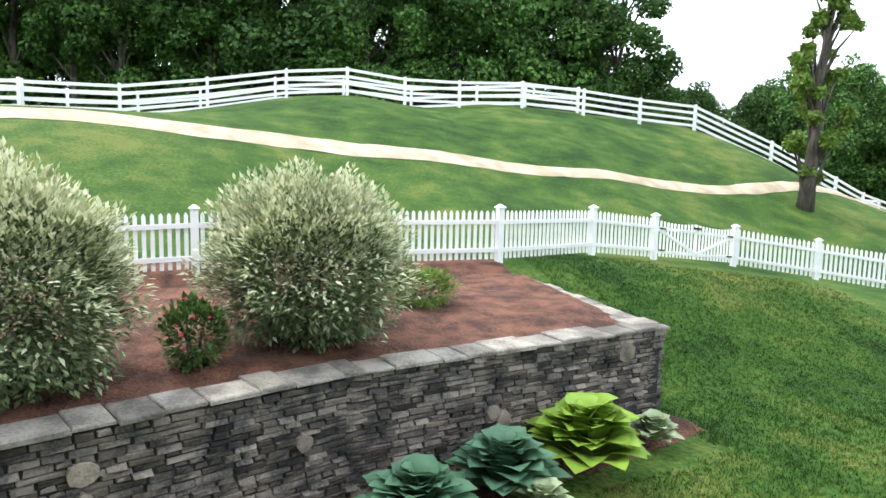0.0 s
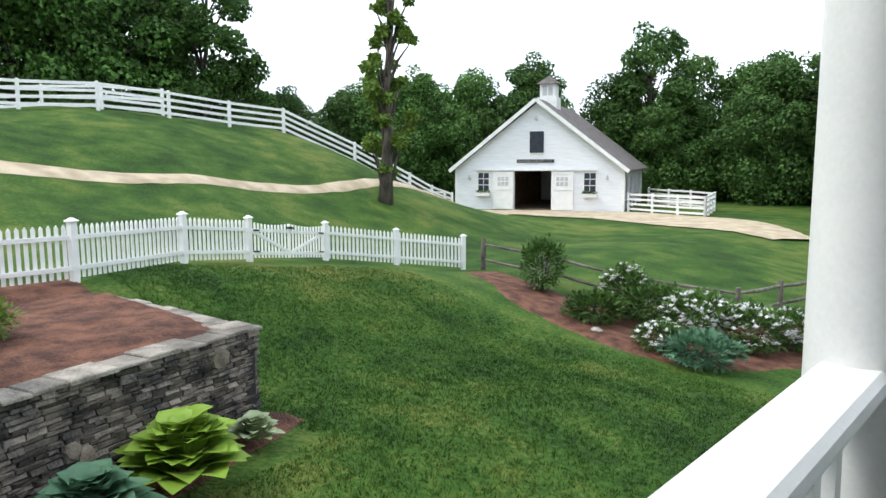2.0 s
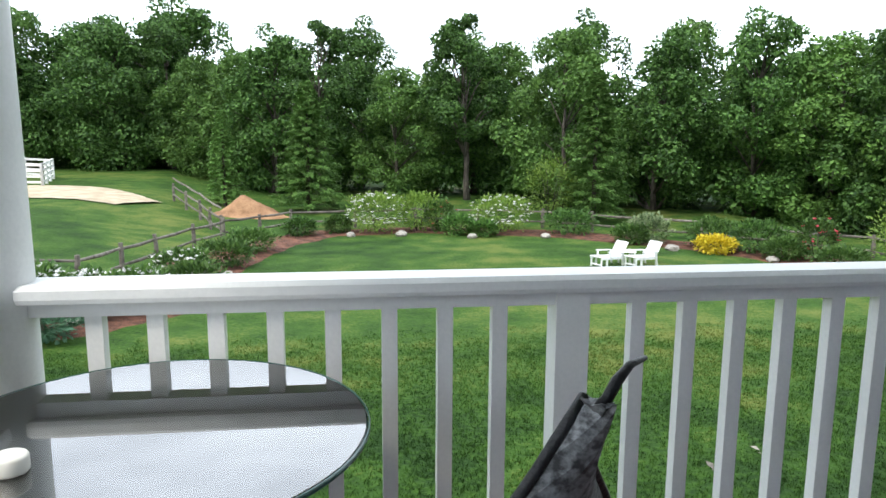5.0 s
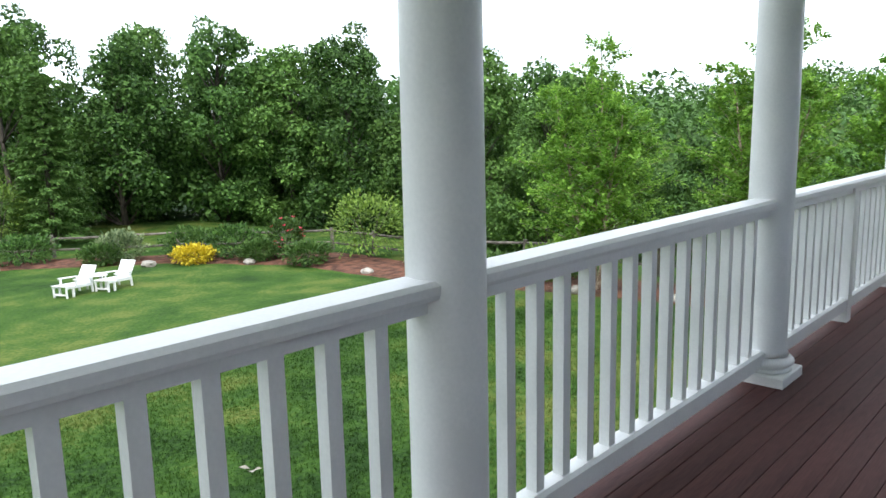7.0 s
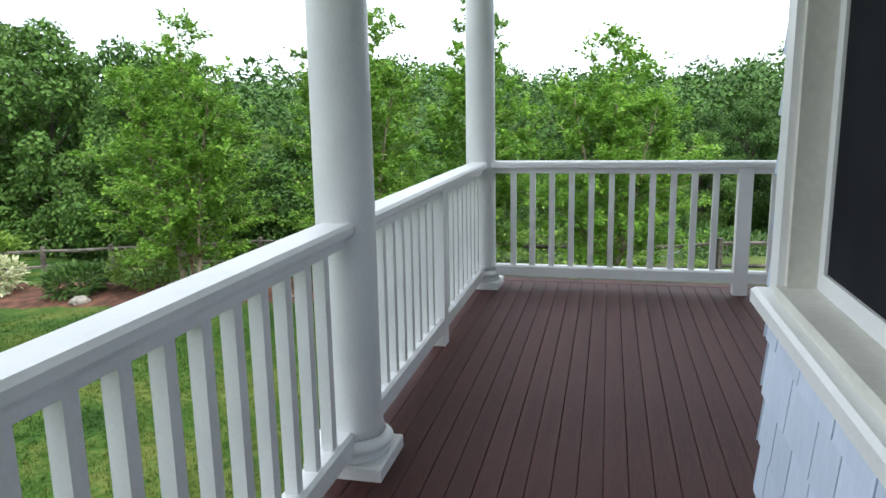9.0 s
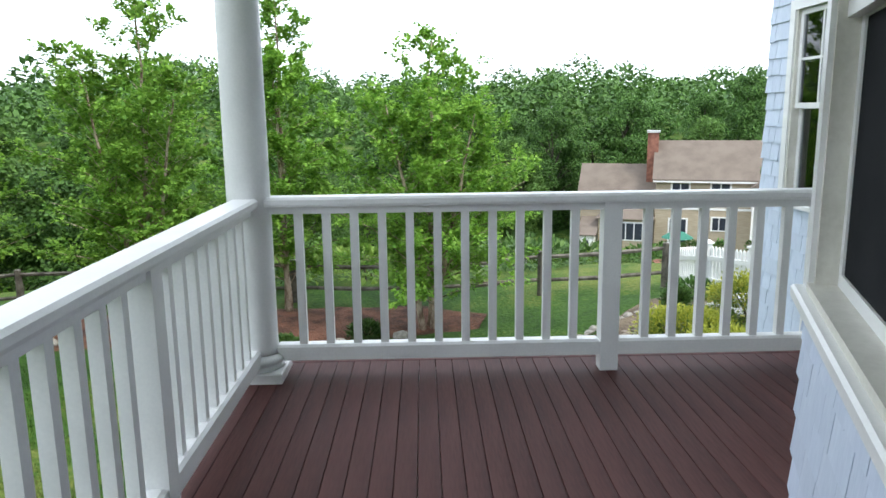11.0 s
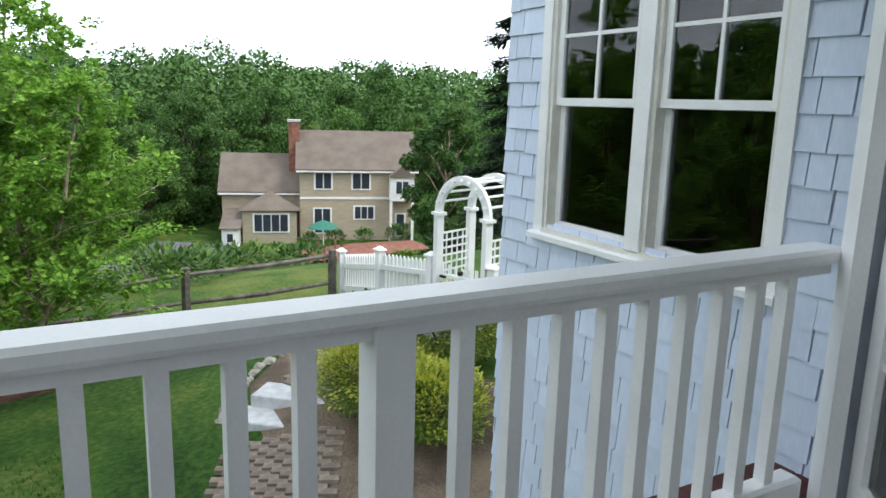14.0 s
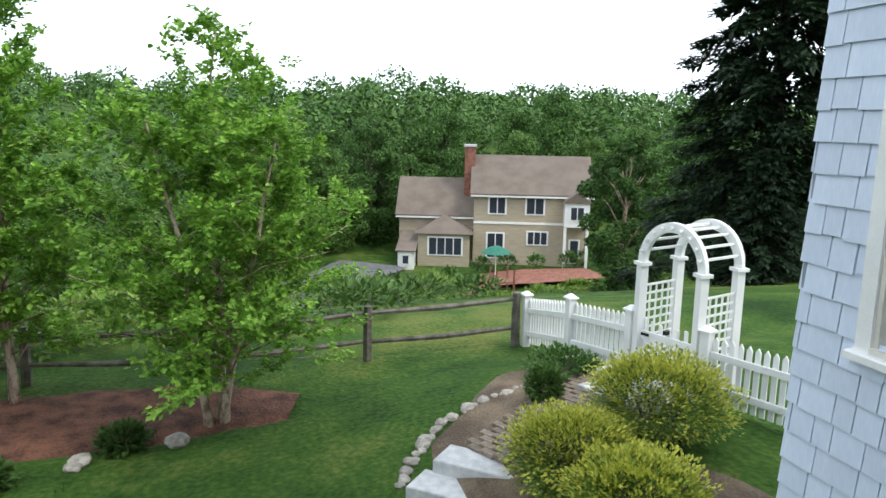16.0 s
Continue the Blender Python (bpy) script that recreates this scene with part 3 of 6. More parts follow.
def curtain(x, y, z0, z1, wd, ang, label):
    me = Mesh()
    n = 40
    for i in range(n + 1):
        s = wd * i / n
        yy = 0.03 * math.sin(i * 0.9) + 0.01 * math.sin(i * 2.3)
        me.v += [(s, yy, z0), (s, yy * 0.6, z1), (s, yy + 0.006, z0), (s, yy * 0.6 + 0.006, z1)]
    for i in range(n):
        o = i * 4
        me.f += [(o, o + 4, o + 5, o + 1), (o + 6, o + 2, o + 3, o + 7)]
    ob = part("curtain", me, M_curtain, smooth=True, at=pose(x, y, 0, 0, 0, ang))
    tagged(ob, label, "curtain")


# wing beyond the end rail: wall faces the lawn
WX0, WX1, WY = 8.02, 10.2, -3.56
wing_holes = [(8.44 - WX0, 9.80 - WX0, 0.66, 2.0)]
w1, a1 = shingle_wall("wall_wing_front", (WX0, WY), (WX1, WY), -2.35, 3.2, wing_holes, "pale blue-grey cedar shingle house wall", seed=3, keep=300)
sash_window(w1, a1, (WX0, WY), wing_holes[0][0], wing_holes[0][1], 0.66, 2.0, "window_1", "white double-hung twin window with divided upper sashes", units=2)
w2, a2 = shingle_wall("wall_wing_end", (WX1, WY), (WX1, -8.5), -2.35, 3.2, [], "pale blue-grey shingle end wall of the wing", seed=4, keep=0)
curtain(9.72, WY - 0.28, 0.5, 2.2, -0.26, 0, "grey-green curtain drawn to the side of a window")
curtain(8.62, WY - 0.28, 0.5, 2.2, -0.16, 0, "grey-green curtain gathered beside a window")


def frame_of(i):
    a, b = Vector(K[i]), Vector(K[i + 1])
    return (a.x, a.y), (b.x, b.y), (b - a).length


# faceted house front along the porch (outside to the left when walked from far to near)
fa, fb, fl = frame_of(2)
hole = [(0.12, fl - 0.14, 0.91, 2.3)]
w3, a3 = shingle_wall("wall_porch_a", fa, fb, 0.0, 2.62, hole, "pale blue shingle porch wall below a window", seed=5, keep=120)
sash_window(w3, a3, fa, *hole[0], "window_2", "white-cased porch window with dark screened glass", muntins=False, screen=True)
fa, fb, fl = frame_of(3)
hole = [(fl - 1.5, fl - 0.15, 0.82, 2.3)]
w4, a4 = shingle_wall("wall_porch_b", fa, fb, 0.0, 2.62, hole, "pale blue shingle porch wall below a wide window", seed=6, keep=150)
sash_window(w4, a4, fa, *hole[0], "window_3", "wide white-cased porch window with dark screened glass", muntins=False, screen=True)
fa, fb, fl = frame_of(4)
hole = [(fl - 1.60, fl - 0.22, 0.03, 2.2)]
w5, a5 = shingle_wall("wall_porch_c", fa, fb, 0.0, 2.62, hole, "pale blue shingle porch wall round a glazed door", seed=7, keep=60)


def french_door(ang, origin, s0, s1, z0, z1):
    t = thing("door_1", "white glazed double porch door, closed, with divided panes", "door", pose(origin[0], origin[1], 0, 0, 0, ang), kind="structure")
    for c0, c1, y1 in ((s0 - 0.13, s0, 0.045), (s1, s1 + 0.12, 0.045), (s0 - 0.045, s0 - 0.012, 0.058)):
        part("casing", Mesh().box(c0, c1, -0.06, y1, 0.0, z1 + 0.1), M_white, t)
    part("head_casing", Mesh().box(s0, s1, -0.06, 0.045, z1, z1 + 0.1), M_white, t)
    part("threshold", Mesh().box(s0, s1, -0.12, 0.1, 0.004, z0 + 0.01, c=0.012), M_oldwood, t, "weathered wooden threshold")
    half = (s1 - s0) / 2
    for k in range(2):
        a, b = s0 + k * half + 0.004, s0 + (k + 1) * half - 0.004
        st = 0.095
        f = Mesh()
        zz0 = z0 + 0.014
        f.box(a, a + st, -0.07, -0.028, zz0, z1 - 0.003).box(b - st, b, -0.07, -0.028, zz0, z1 - 0.003)
        f.box(a + st, b - st, -0.07, -0.028, zz0, zz0 + 0.22).box(a + st, b - st, -0.07, -0.028, z1 - 0.12, z1 - 0.003)
        leaf = part("door_leaf", f, M_white, t)
        g0, g1 = zz0 + 0.22, z1 - 0.12
        cx = (a + b) / 2
        part("muntin", Mesh().box(cx - 0.01, cx + 0.01, -0.06, -0.036, g0, g1), M_white, leaf)
        for j in range(1, 5):
            z = g0 + (g1 - g0) * j / 5
            part("muntin", Mesh().box(a + st, b - st, -0.059, -0.037, z - 0.01, z + 0.01), M_white, leaf)
        gp = part("pane", Mesh().box(a + st, b - st, -0.051, -0.047, g0, g1), M_glass, leaf)
        gp.visible_shadow = False
    part("door_handle", Mesh().tube([(s0 + half - 0.05, -0.028, 1.0), (s0 + half - 0.05, 0.02, 1.0), (s0 + half - 0.14, 0.025, 1.0)], 0.009), M_iron, t)
    return t


french_door(a5, fa, *hole[0])
fa, fb, fl = frame_of(1)
shingle_wall("wall_porch_d", fa, fb, 0.0, 2.62, [], "plain pale blue shingle porch wall", seed=8, keep=0)
fa, fb, fl = frame_of(0)
shingle_wall("wall_porch_e", fa, fb, 0.0, 2.62, [], "plain pale blue shingle porch wall behind the deck", seed=9, keep=0)
# room box behind the panes; its near-black colour paints in the unlit interior
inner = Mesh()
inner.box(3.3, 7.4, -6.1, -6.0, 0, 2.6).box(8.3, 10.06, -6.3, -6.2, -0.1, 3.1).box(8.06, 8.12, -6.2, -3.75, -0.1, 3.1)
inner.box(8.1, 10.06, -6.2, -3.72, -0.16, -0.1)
tagged(part("wall_inner", inner, M_roomshade), "room walls behind the glass, painted near black as indoor shade", "wall", kind="structure")
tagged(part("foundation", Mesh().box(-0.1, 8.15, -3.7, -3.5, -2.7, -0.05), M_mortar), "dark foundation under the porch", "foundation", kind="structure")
# upper storey and roof, out of view: added to cast shade on the lawn
tagged(part("wall_upper", Mesh().box(-0.4, 10.2, -9.0, -3.6, 3.33, 5.6), M_shingle), "unseen plain pale blue upper storey added to shade the lawn", "wall", kind="structure")
roof = Mesh().quad_set([(x, y, z) for x in (-0.8, 10.6) for y, z in ((-9.5, 5.4), (-6.3, 8.0), (-3.1, 5.4), (-3.1, 5.6), (-6.3, 8.2), (-9.5, 5.6))],
                       [tuple(range(6)), tuple(reversed(range(6, 12)))] + [(i, 6 + i, 6 + (i + 1) % 6, (i + 1) % 6) for i in range(6)])
tagged(part("roof", roof, M_roofbrown), "unseen brown gable roof added to shade the lawn", "roof", kind="structure")
tagged(part("roof_wing", Mesh().box(7.9, 10.35, -8.6, WY + 0.25, 3.2, 3.32), M_white), "plain white eave closing the wing", "eave", kind="structure")


# ---- porch furniture ----
def bistro_table(x, y):
    t = thing("glass_table", "round clear glass patio table on dark iron legs", "table", pose(x, y, 0))
    part("tabletop", Mesh().lathe([(0.0005, 0.712), (0.41, 0.712), (0.414, 0.716), (0.41, 0.722), (0.0005, 0.722)], 64), M_tableglass, t, "clear green-tinted glass top")
    rim = [(0.415, 0.711), (0.4185, 0.714), (0.4185, 0.720), (0.415, 0.723)]
    m = Mesh()
    n = 64
    m.quad_set([(r * math.cos(2 * math.pi * i / n), r * math.sin(2 * math.pi * i / n), z) for r, z in rim for i in range(n)],
               [(k * n + i, k * n + (i + 1) % n, ((k + 1) % 4) * n + (i + 1) % n, ((k + 1) % 4) * n + i) for k in range(4) for i in range(n)])
    part("glass_rim", m, M_glassedge, t, "dark green polished glass edge", smooth=True)
    ring = [(0.34 * math.cos(k * math.pi / 18), 0.34 * math.sin(k * math.pi / 18), 0.698) for k in range(37)]
    part("support_ring", Mesh().tube(ring, 0.011), M_iron, t, smooth=True)
    for k in range(4):
        a = math.pi / 4 + k * math.pi / 2
        pts = [(r * math.cos(a), r * math.sin(a), z) for r, z in ((0.36, 0.0), (0.30, 0.12), (0.17, 0.35), (0.2, 0.55), (0.34, 0.698))]
        part("leg", Mesh().tube(pts, 0.011), M_iron, t, smooth=True)
    return t


bistro_table(0.49, -0.475)
cd = thing("pillar_candle", "short ivory pillar candle on the glass table", "candle", pose(0.31, -0.63, 0.7235))
part("wax", Mesh().lathe([(0.028, 0), (0.03, 0.004), (0.03, 0.026), (0.027, 0.03), (0.0005, 0.026)], 32), M_wax, cd, smooth=True)


def leaf_chair(x, y, rz):
    t = thing("metal_chair", "grey woven metal chair with a pointed leaf-shaped back", "chair", pose(x, y, 0, 0, 0, rz))
    t.scale = (1.1, 1.1, 0.97)

    def half(z):
        u = (z - 0.45) / 0.49
        return 0.2 * max(0.0, 1 - u ** 1.7) * (0.75 + 0.5 * math.sin(math.pi * min(1, u + 0.25))) + 0.002

    back = Mesh()
    rows, cols = 14, 9
    for i in range(rows + 1):
        z = 0.45 + 0.49 * i / rows
        for j in range(cols + 1):
            s = j / cols * 2 - 1
            back.v.append((s * half(z), -0.20 - 0.14 * i / rows + 0.05 * s * s, z + 0.006 * ((i + j) % 2)))
    back.f = [(i * 10 + j, i * 10 + j + 1, i * 10 + j + 11, i * 10 + j + 10) for i in range(rows) for j in range(cols)]
    ob = part("backrest", back, M_wicker, t, "grey basket-weave metal leaf")
    sol = ob.modifiers.new("thick", "SOLIDIFY")
    sol.thickness = 0.012
    edge = [(s * half(0.45 + 0.49 * i / 14), -0.20 - 0.14 * i / 14 + 0.05, 0.45 + 0.49 * i / 14) for s, seq in ((-1, range(15)), (1, range(13, -1, -1))) for i in seq]
    part("back_frame", Mesh().tube(edge, 0.009), M_iron, t, smooth=True)
    part("stem", Mesh().tube([(0, -0.30, 0.92), (0.0, -0.325, 0.95), (0.012, -0.33, 0.975), (0.04, -0.33, 0.992), (0.075, -0.33, 0.994)], [0.006, 0.008, 0.008, 0.006, 0.004]), M_iron, t,
         "curled black stem tip", smooth=True)
    part("seat", Mesh().lathe([(0.0005, 0.44), (0.2, 0.44), (0.215, 0.45), (0.2, 0.462), (0.0005, 0.455)], 32), M_wicker, t, smooth=True)
    ring = [(0.215 * math.cos(k * math.pi / 16), 0.215 * math.sin(k * math.pi / 16), 0.45) for k in range(33)]
    part("seat_ring", Mesh().tube(ring, 0.010), M_iron, t, smooth=True)
    for sx in (-1, 1):
        for sy in (-1, 1):
            part("leg", Mesh().tube([(sx * 0.14, sy * 0.14, 0.445), (sx * 0.17, sy * 0.17, 0.2), (sx * 0.19, sy * 0.2, 0.0)], 0.01), M_iron, t, smooth=True)
    return t


leaf_chair(1.02, -0.62, 35)


# ---- plants ----
def crown_cloud(me, centres, n, size, rnd, droop=0.2, flat=0.75, top=0.25, skin=0.0):
    """Scatters folded leaves through clumps (x, y, z, radius); most lie near the clump's skin, facing out and up."""
    tot = sum(c[3] ** 2 for c in centres)
    for cx, cy, cz, r in centres:
        for _ in range(max(6, int(n * r * r / tot))):
            d = Vector((rnd.gauss(0, 1), rnd.gauss(0, 1), rnd.gauss(top, 1))).normalized()
            q = r * rnd.uniform(0.55, 1.0) ** 0.6
            p = Vector((cx + d.x * q, cy + d.y * q, cz + d.z * q * flat))
            ld = (d + Vector((rnd.uniform(-1, 1), rnd.uniform(-1, 1), rnd.uniform(-0.8, 0.5) - droop))).normalized()
            up = Vector((rnd.uniform(-0.5, 0.5), rnd.uniform(-0.5, 0.5), 1)) + d * 0.6
            if rnd.random() < skin:
                ld, up = d.cross(Vector((rnd.uniform(-1, 1), rnd.uniform(-1, 1), rnd.uniform(-1, 1)))) + d * rnd.uniform(-0.4, 0.4), d
            s = size * rnd.uniform(0.6, 1.35)
            me.leaf(p, ld, up, s, s * 0.72)


def broad_tree(name, label, h, spread, mat, leaves, size, seed, bark=None, low=0.25, clumps=46, stems=1, trunk=None, at=None, airy=1.0, group="", spire=0.0):
    """A broadleaf tree: tapered trunk, limbs, and a crown of leaf clumps with gaps."""
    rnd = random.Random(seed)
    t = thing(name, label, "tree", at, group)
    wood, cen = Mesh(), []
    tr = trunk or h * 0.018
    for s in range(stems):
        off = Vector((rnd.uniform(-0.25, 0.25), rnd.uniform(-0.25, 0.25), 0)) * (1 if stems > 1 else 0)
        lean = Vector((rnd.uniform(-0.05, 0.05), rnd.uniform(-0.05, 0.05), 0)) * h + off * 1.5
        pts = [off + lean * (k / 8) ** 1.3 + Vector((rnd.uniform(-1, 1) * 0.012 * h, rnd.uniform(-1, 1) * 0.012 * h, h * 0.96 * k / 8 - 0.15)) for k in range(9)]
        wood.tube(pts, [tr * (1.25 if k == 0 else 1) * (1 - 0.11 * k) for k in range(9)], 9)
        for c in range(clumps // stems):
            u = low + (1 - low) * (c + rnd.random()) / (clumps // stems)
            env = spread * (math.sin(math.pi * min(1, 0.12 + 0.86 * ((u - low) / (1 - low)) ** 0.8)) ** 0.7 * 0.95 + 0.07)
            env *= 1 - spire * ((u - low) / (1 - low)) ** 1.1
            ang = rnd.uniform(0, 2 * math.pi)
            q = env * math.sqrt(rnd.uniform(0.08, 1))
            k = min(8, max(0, int(u * 8)))
            base = pts[max(0, k - 1)]
            p = Vector((pts[k].x + q * math.cos(ang), pts[k].y + q * math.sin(ang), u * h + rnd.uniform(-0.03, 0.03) * h))
            r = spread * rnd.uniform(0.20, 0.38) * airy * (0.7 + 0.3 * (1 - u)) * (1 - 0.45 * spire * u)
            cen.append((p.x, p.y, p.z, r))
            if c % 2 == 0:
                mid = base.lerp(p, 0.5) + Vector((0, 0, 0.03 * h))
                wood.tube([base, mid, p], [tr * 0.32, tr * 0.2, tr * 0.06], 5)
    part("trunk", wood, bark or M_bark, t, smooth=True)
    lf = Mesh()
    crown_cloud(lf, cen, leaves, size, rnd, skin=0.55)
    part("crown", lf, mat, t)
    return t


def cone_tree(name, label, h, r, mat, leaves, size, seed, at=None, droop=0.5, bark=None, low=0.06):
    """A conifer: straight trunk, whorls of drooping boughs."""
    rnd = random.Random(seed)
    t = thing(name, label, "tree", at)
    wood, lf = Mesh(), Mesh()
    wood.tube([(0, 0, -0.2), (0, 0, h * 0.5), (0.02, 0, h * 0.98)], [h * 0.02, h * 0.012, h * 0.002], 8)
    boughs = 150
    for i in range(boughs):
        u = low + (1 - low) * (i / boughs) ** 0.9
        ang = i * 2.39996 + rnd.uniform(-0.3, 0.3)
        ln = r * (1 - u) ** 0.8 * rnd.uniform(0.72, 1.12) + 0.12
        d = Vector((math.cos(ang), math.sin(ang), 0))
        p0 = Vector((0, 0, u * h))
        tip = p0 + d * ln + Vector((0, 0, -droop * ln * 0.35))
        if i % 3 == 0:
            wood.tube([p0, p0.lerp(tip, 0.6) + Vector((0, 0, 0.05 * ln)), tip], [0.03, 0.02, 0.006], 4)
        for _ in range(leaves // boughs):
            w = rnd.uniform(0.15, 1) ** 0.7
            p = p0.lerp(tip, w) + Vector((rnd.uniform(-1, 1), rnd.uniform(-1, 1), rnd.uniform(-0.5, 0.5))) * 0.17 * r * (1 - u * 0.7) * (1.15 - w * 0.6)
            s = size * rnd.uniform(0.6, 1.3)
            lf.leaf(p, d + Vector((rnd.uniform(-0.7, 0.7), rnd.uniform(-0.7, 0.7), rnd.uniform(-0.9, 0.3))), Vector((0, 0, 1)), s, s * 0.5)
    part("trunk", wood, bark or M_bark, t, smooth=True)
    part("crown", lf, mat, t)
    return t


def shrub(name, label, x, y, r, h, mat, leaves, size, seed, z=None, group="", low=0.12, bloom=None, bloom_n=0, bloom_size=0.05, slim=0.55, inner=None):
    """A rounded shrub: stems and a dense skin of leaves, uneven in outline."""
    rnd = random.Random(seed)
    t = thing(name, label, "shrub", pose(x, y, H(x, y) if z is None else z), group)
    lf, fl, low_leaves = Mesh(), Mesh(), Mesh()
    for k in range(4 if leaves > 400 else 1):
        a = k * 1.6 + rnd.random()
        st = Mesh().tube([(0.04 * math.cos(a), 0.04 * math.sin(a), -0.05), (r * 0.3 * math.cos(a), r * 0.3 * math.sin(a), h * 0.45), (r * 0.6 * math.cos(a), r * 0.6 * math.sin(a), h * 0.8)], [0.025, 0.015, 0.006], 5)
        part("stem", st, M_bark, t, smooth=True)
    for i in range(leaves + bloom_n):
        d = Vector((rnd.gauss(0, 1), rnd.gauss(0, 1), rnd.gauss(0.2, 1))).normalized()
        lump = 0.88 + 0.30 * noise.noise(Vector((d.x * 2.4 + seed, d.y * 2.4, d.z * 2.4)))
        q = rnd.uniform(0.62, 1.02) if rnd.random() < 0.85 else rnd.uniform(1.0, 1.12)
        zz = h * (0.5 + 0.5 * d.z * lump * q)
        p = Vector((d.x * r * lump * q, d.y * r * lump * q, max(zz, h * low * rnd.random())))
        if i < leaves:
            s = size * rnd.uniform(0.6, 1.3)
            # leaves deep inside and low down take the inner material
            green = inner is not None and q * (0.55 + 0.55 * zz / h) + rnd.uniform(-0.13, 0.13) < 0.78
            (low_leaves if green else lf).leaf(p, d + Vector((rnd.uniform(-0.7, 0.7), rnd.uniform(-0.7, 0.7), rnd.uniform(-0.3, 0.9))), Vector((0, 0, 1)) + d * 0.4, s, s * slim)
        else:
            p = Vector((d.x * r * lump, d.y * r * lump, max(h * (0.5 + 0.5 * d.z * lump), h * 0.3)))
            for k in range(4):
                a = k * 1.571 + rnd.random()
                fl.leaf(p, Vector((math.cos(a), math.sin(a), 0.5)) + d * 0.5, Vector((0, 0, 1)), bloom_size, bloom_size * 0.8)
    part("foliage", lf, mat, t)
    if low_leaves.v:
        part("inner_foliage", low_leaves, inner, t, "greener leaves inside and low down")
    if bloom_n:
        part("blossom", fl, bloom, t)
    return t


def hosta(x, y, r, h, mat, n, ln, seed, label):
    """A mound of broad ribbed arching leaves."""
    rnd = random.Random(seed)
    t = thing("hosta", label, "plant", pose(x, y, H(x, y) + 0.05), "hostas")
    shapes = []
    for v in range(3):
        me = Mesh()
        k = 7
        for i in range(k + 1):
            u = i / k
            w = 0.60 * (math.sin(math.pi * u ** 0.8) ** 0.7 if 0 < u < 1 else 0.01)
            zz = 0.34 * math.sin(u * 1.9) - 0.42 * u ** 2.4
            for s, lift in ((-1, 0.07), (-0.5, 0.0), (0, -0.05), (0.5, 0.0), (1, 0.07)):
                me.v.append((u, s * w * (1 + 0.06 * v), zz + lift * w * 2 + 0.012 * math.sin(i * 2 + s * 5 + v)))
        me.f = [(i * 5 + j, i * 5 + j + 1, i * 5 + j + 6, i * 5 + j + 5) for i in range(k) for j in range(4)]
        shapes.append(me.data("leaf", mat, True))
    for i in range(n):
        a = i * 2.4 + rnd.uniform(-0.3, 0.3)
        u = i / n
        ob = new("leaf", shapes[i % 3])
        ob.parent = t
        s = ln * rnd.uniform(0.75, 1.15)
        ob.matrix_basis = pose(math.cos(a) * r * 0.18 * (1 - u), math.sin(a) * r * 0.18 * (1 - u), h * (0.15 + 0.6 * u), 0, -rnd.uniform(10, 25) - 38 * u, math.degrees(a)) @ Matrix.Diagonal((s + r * 0.35 * (1 - u), s, s, 1))
    return t


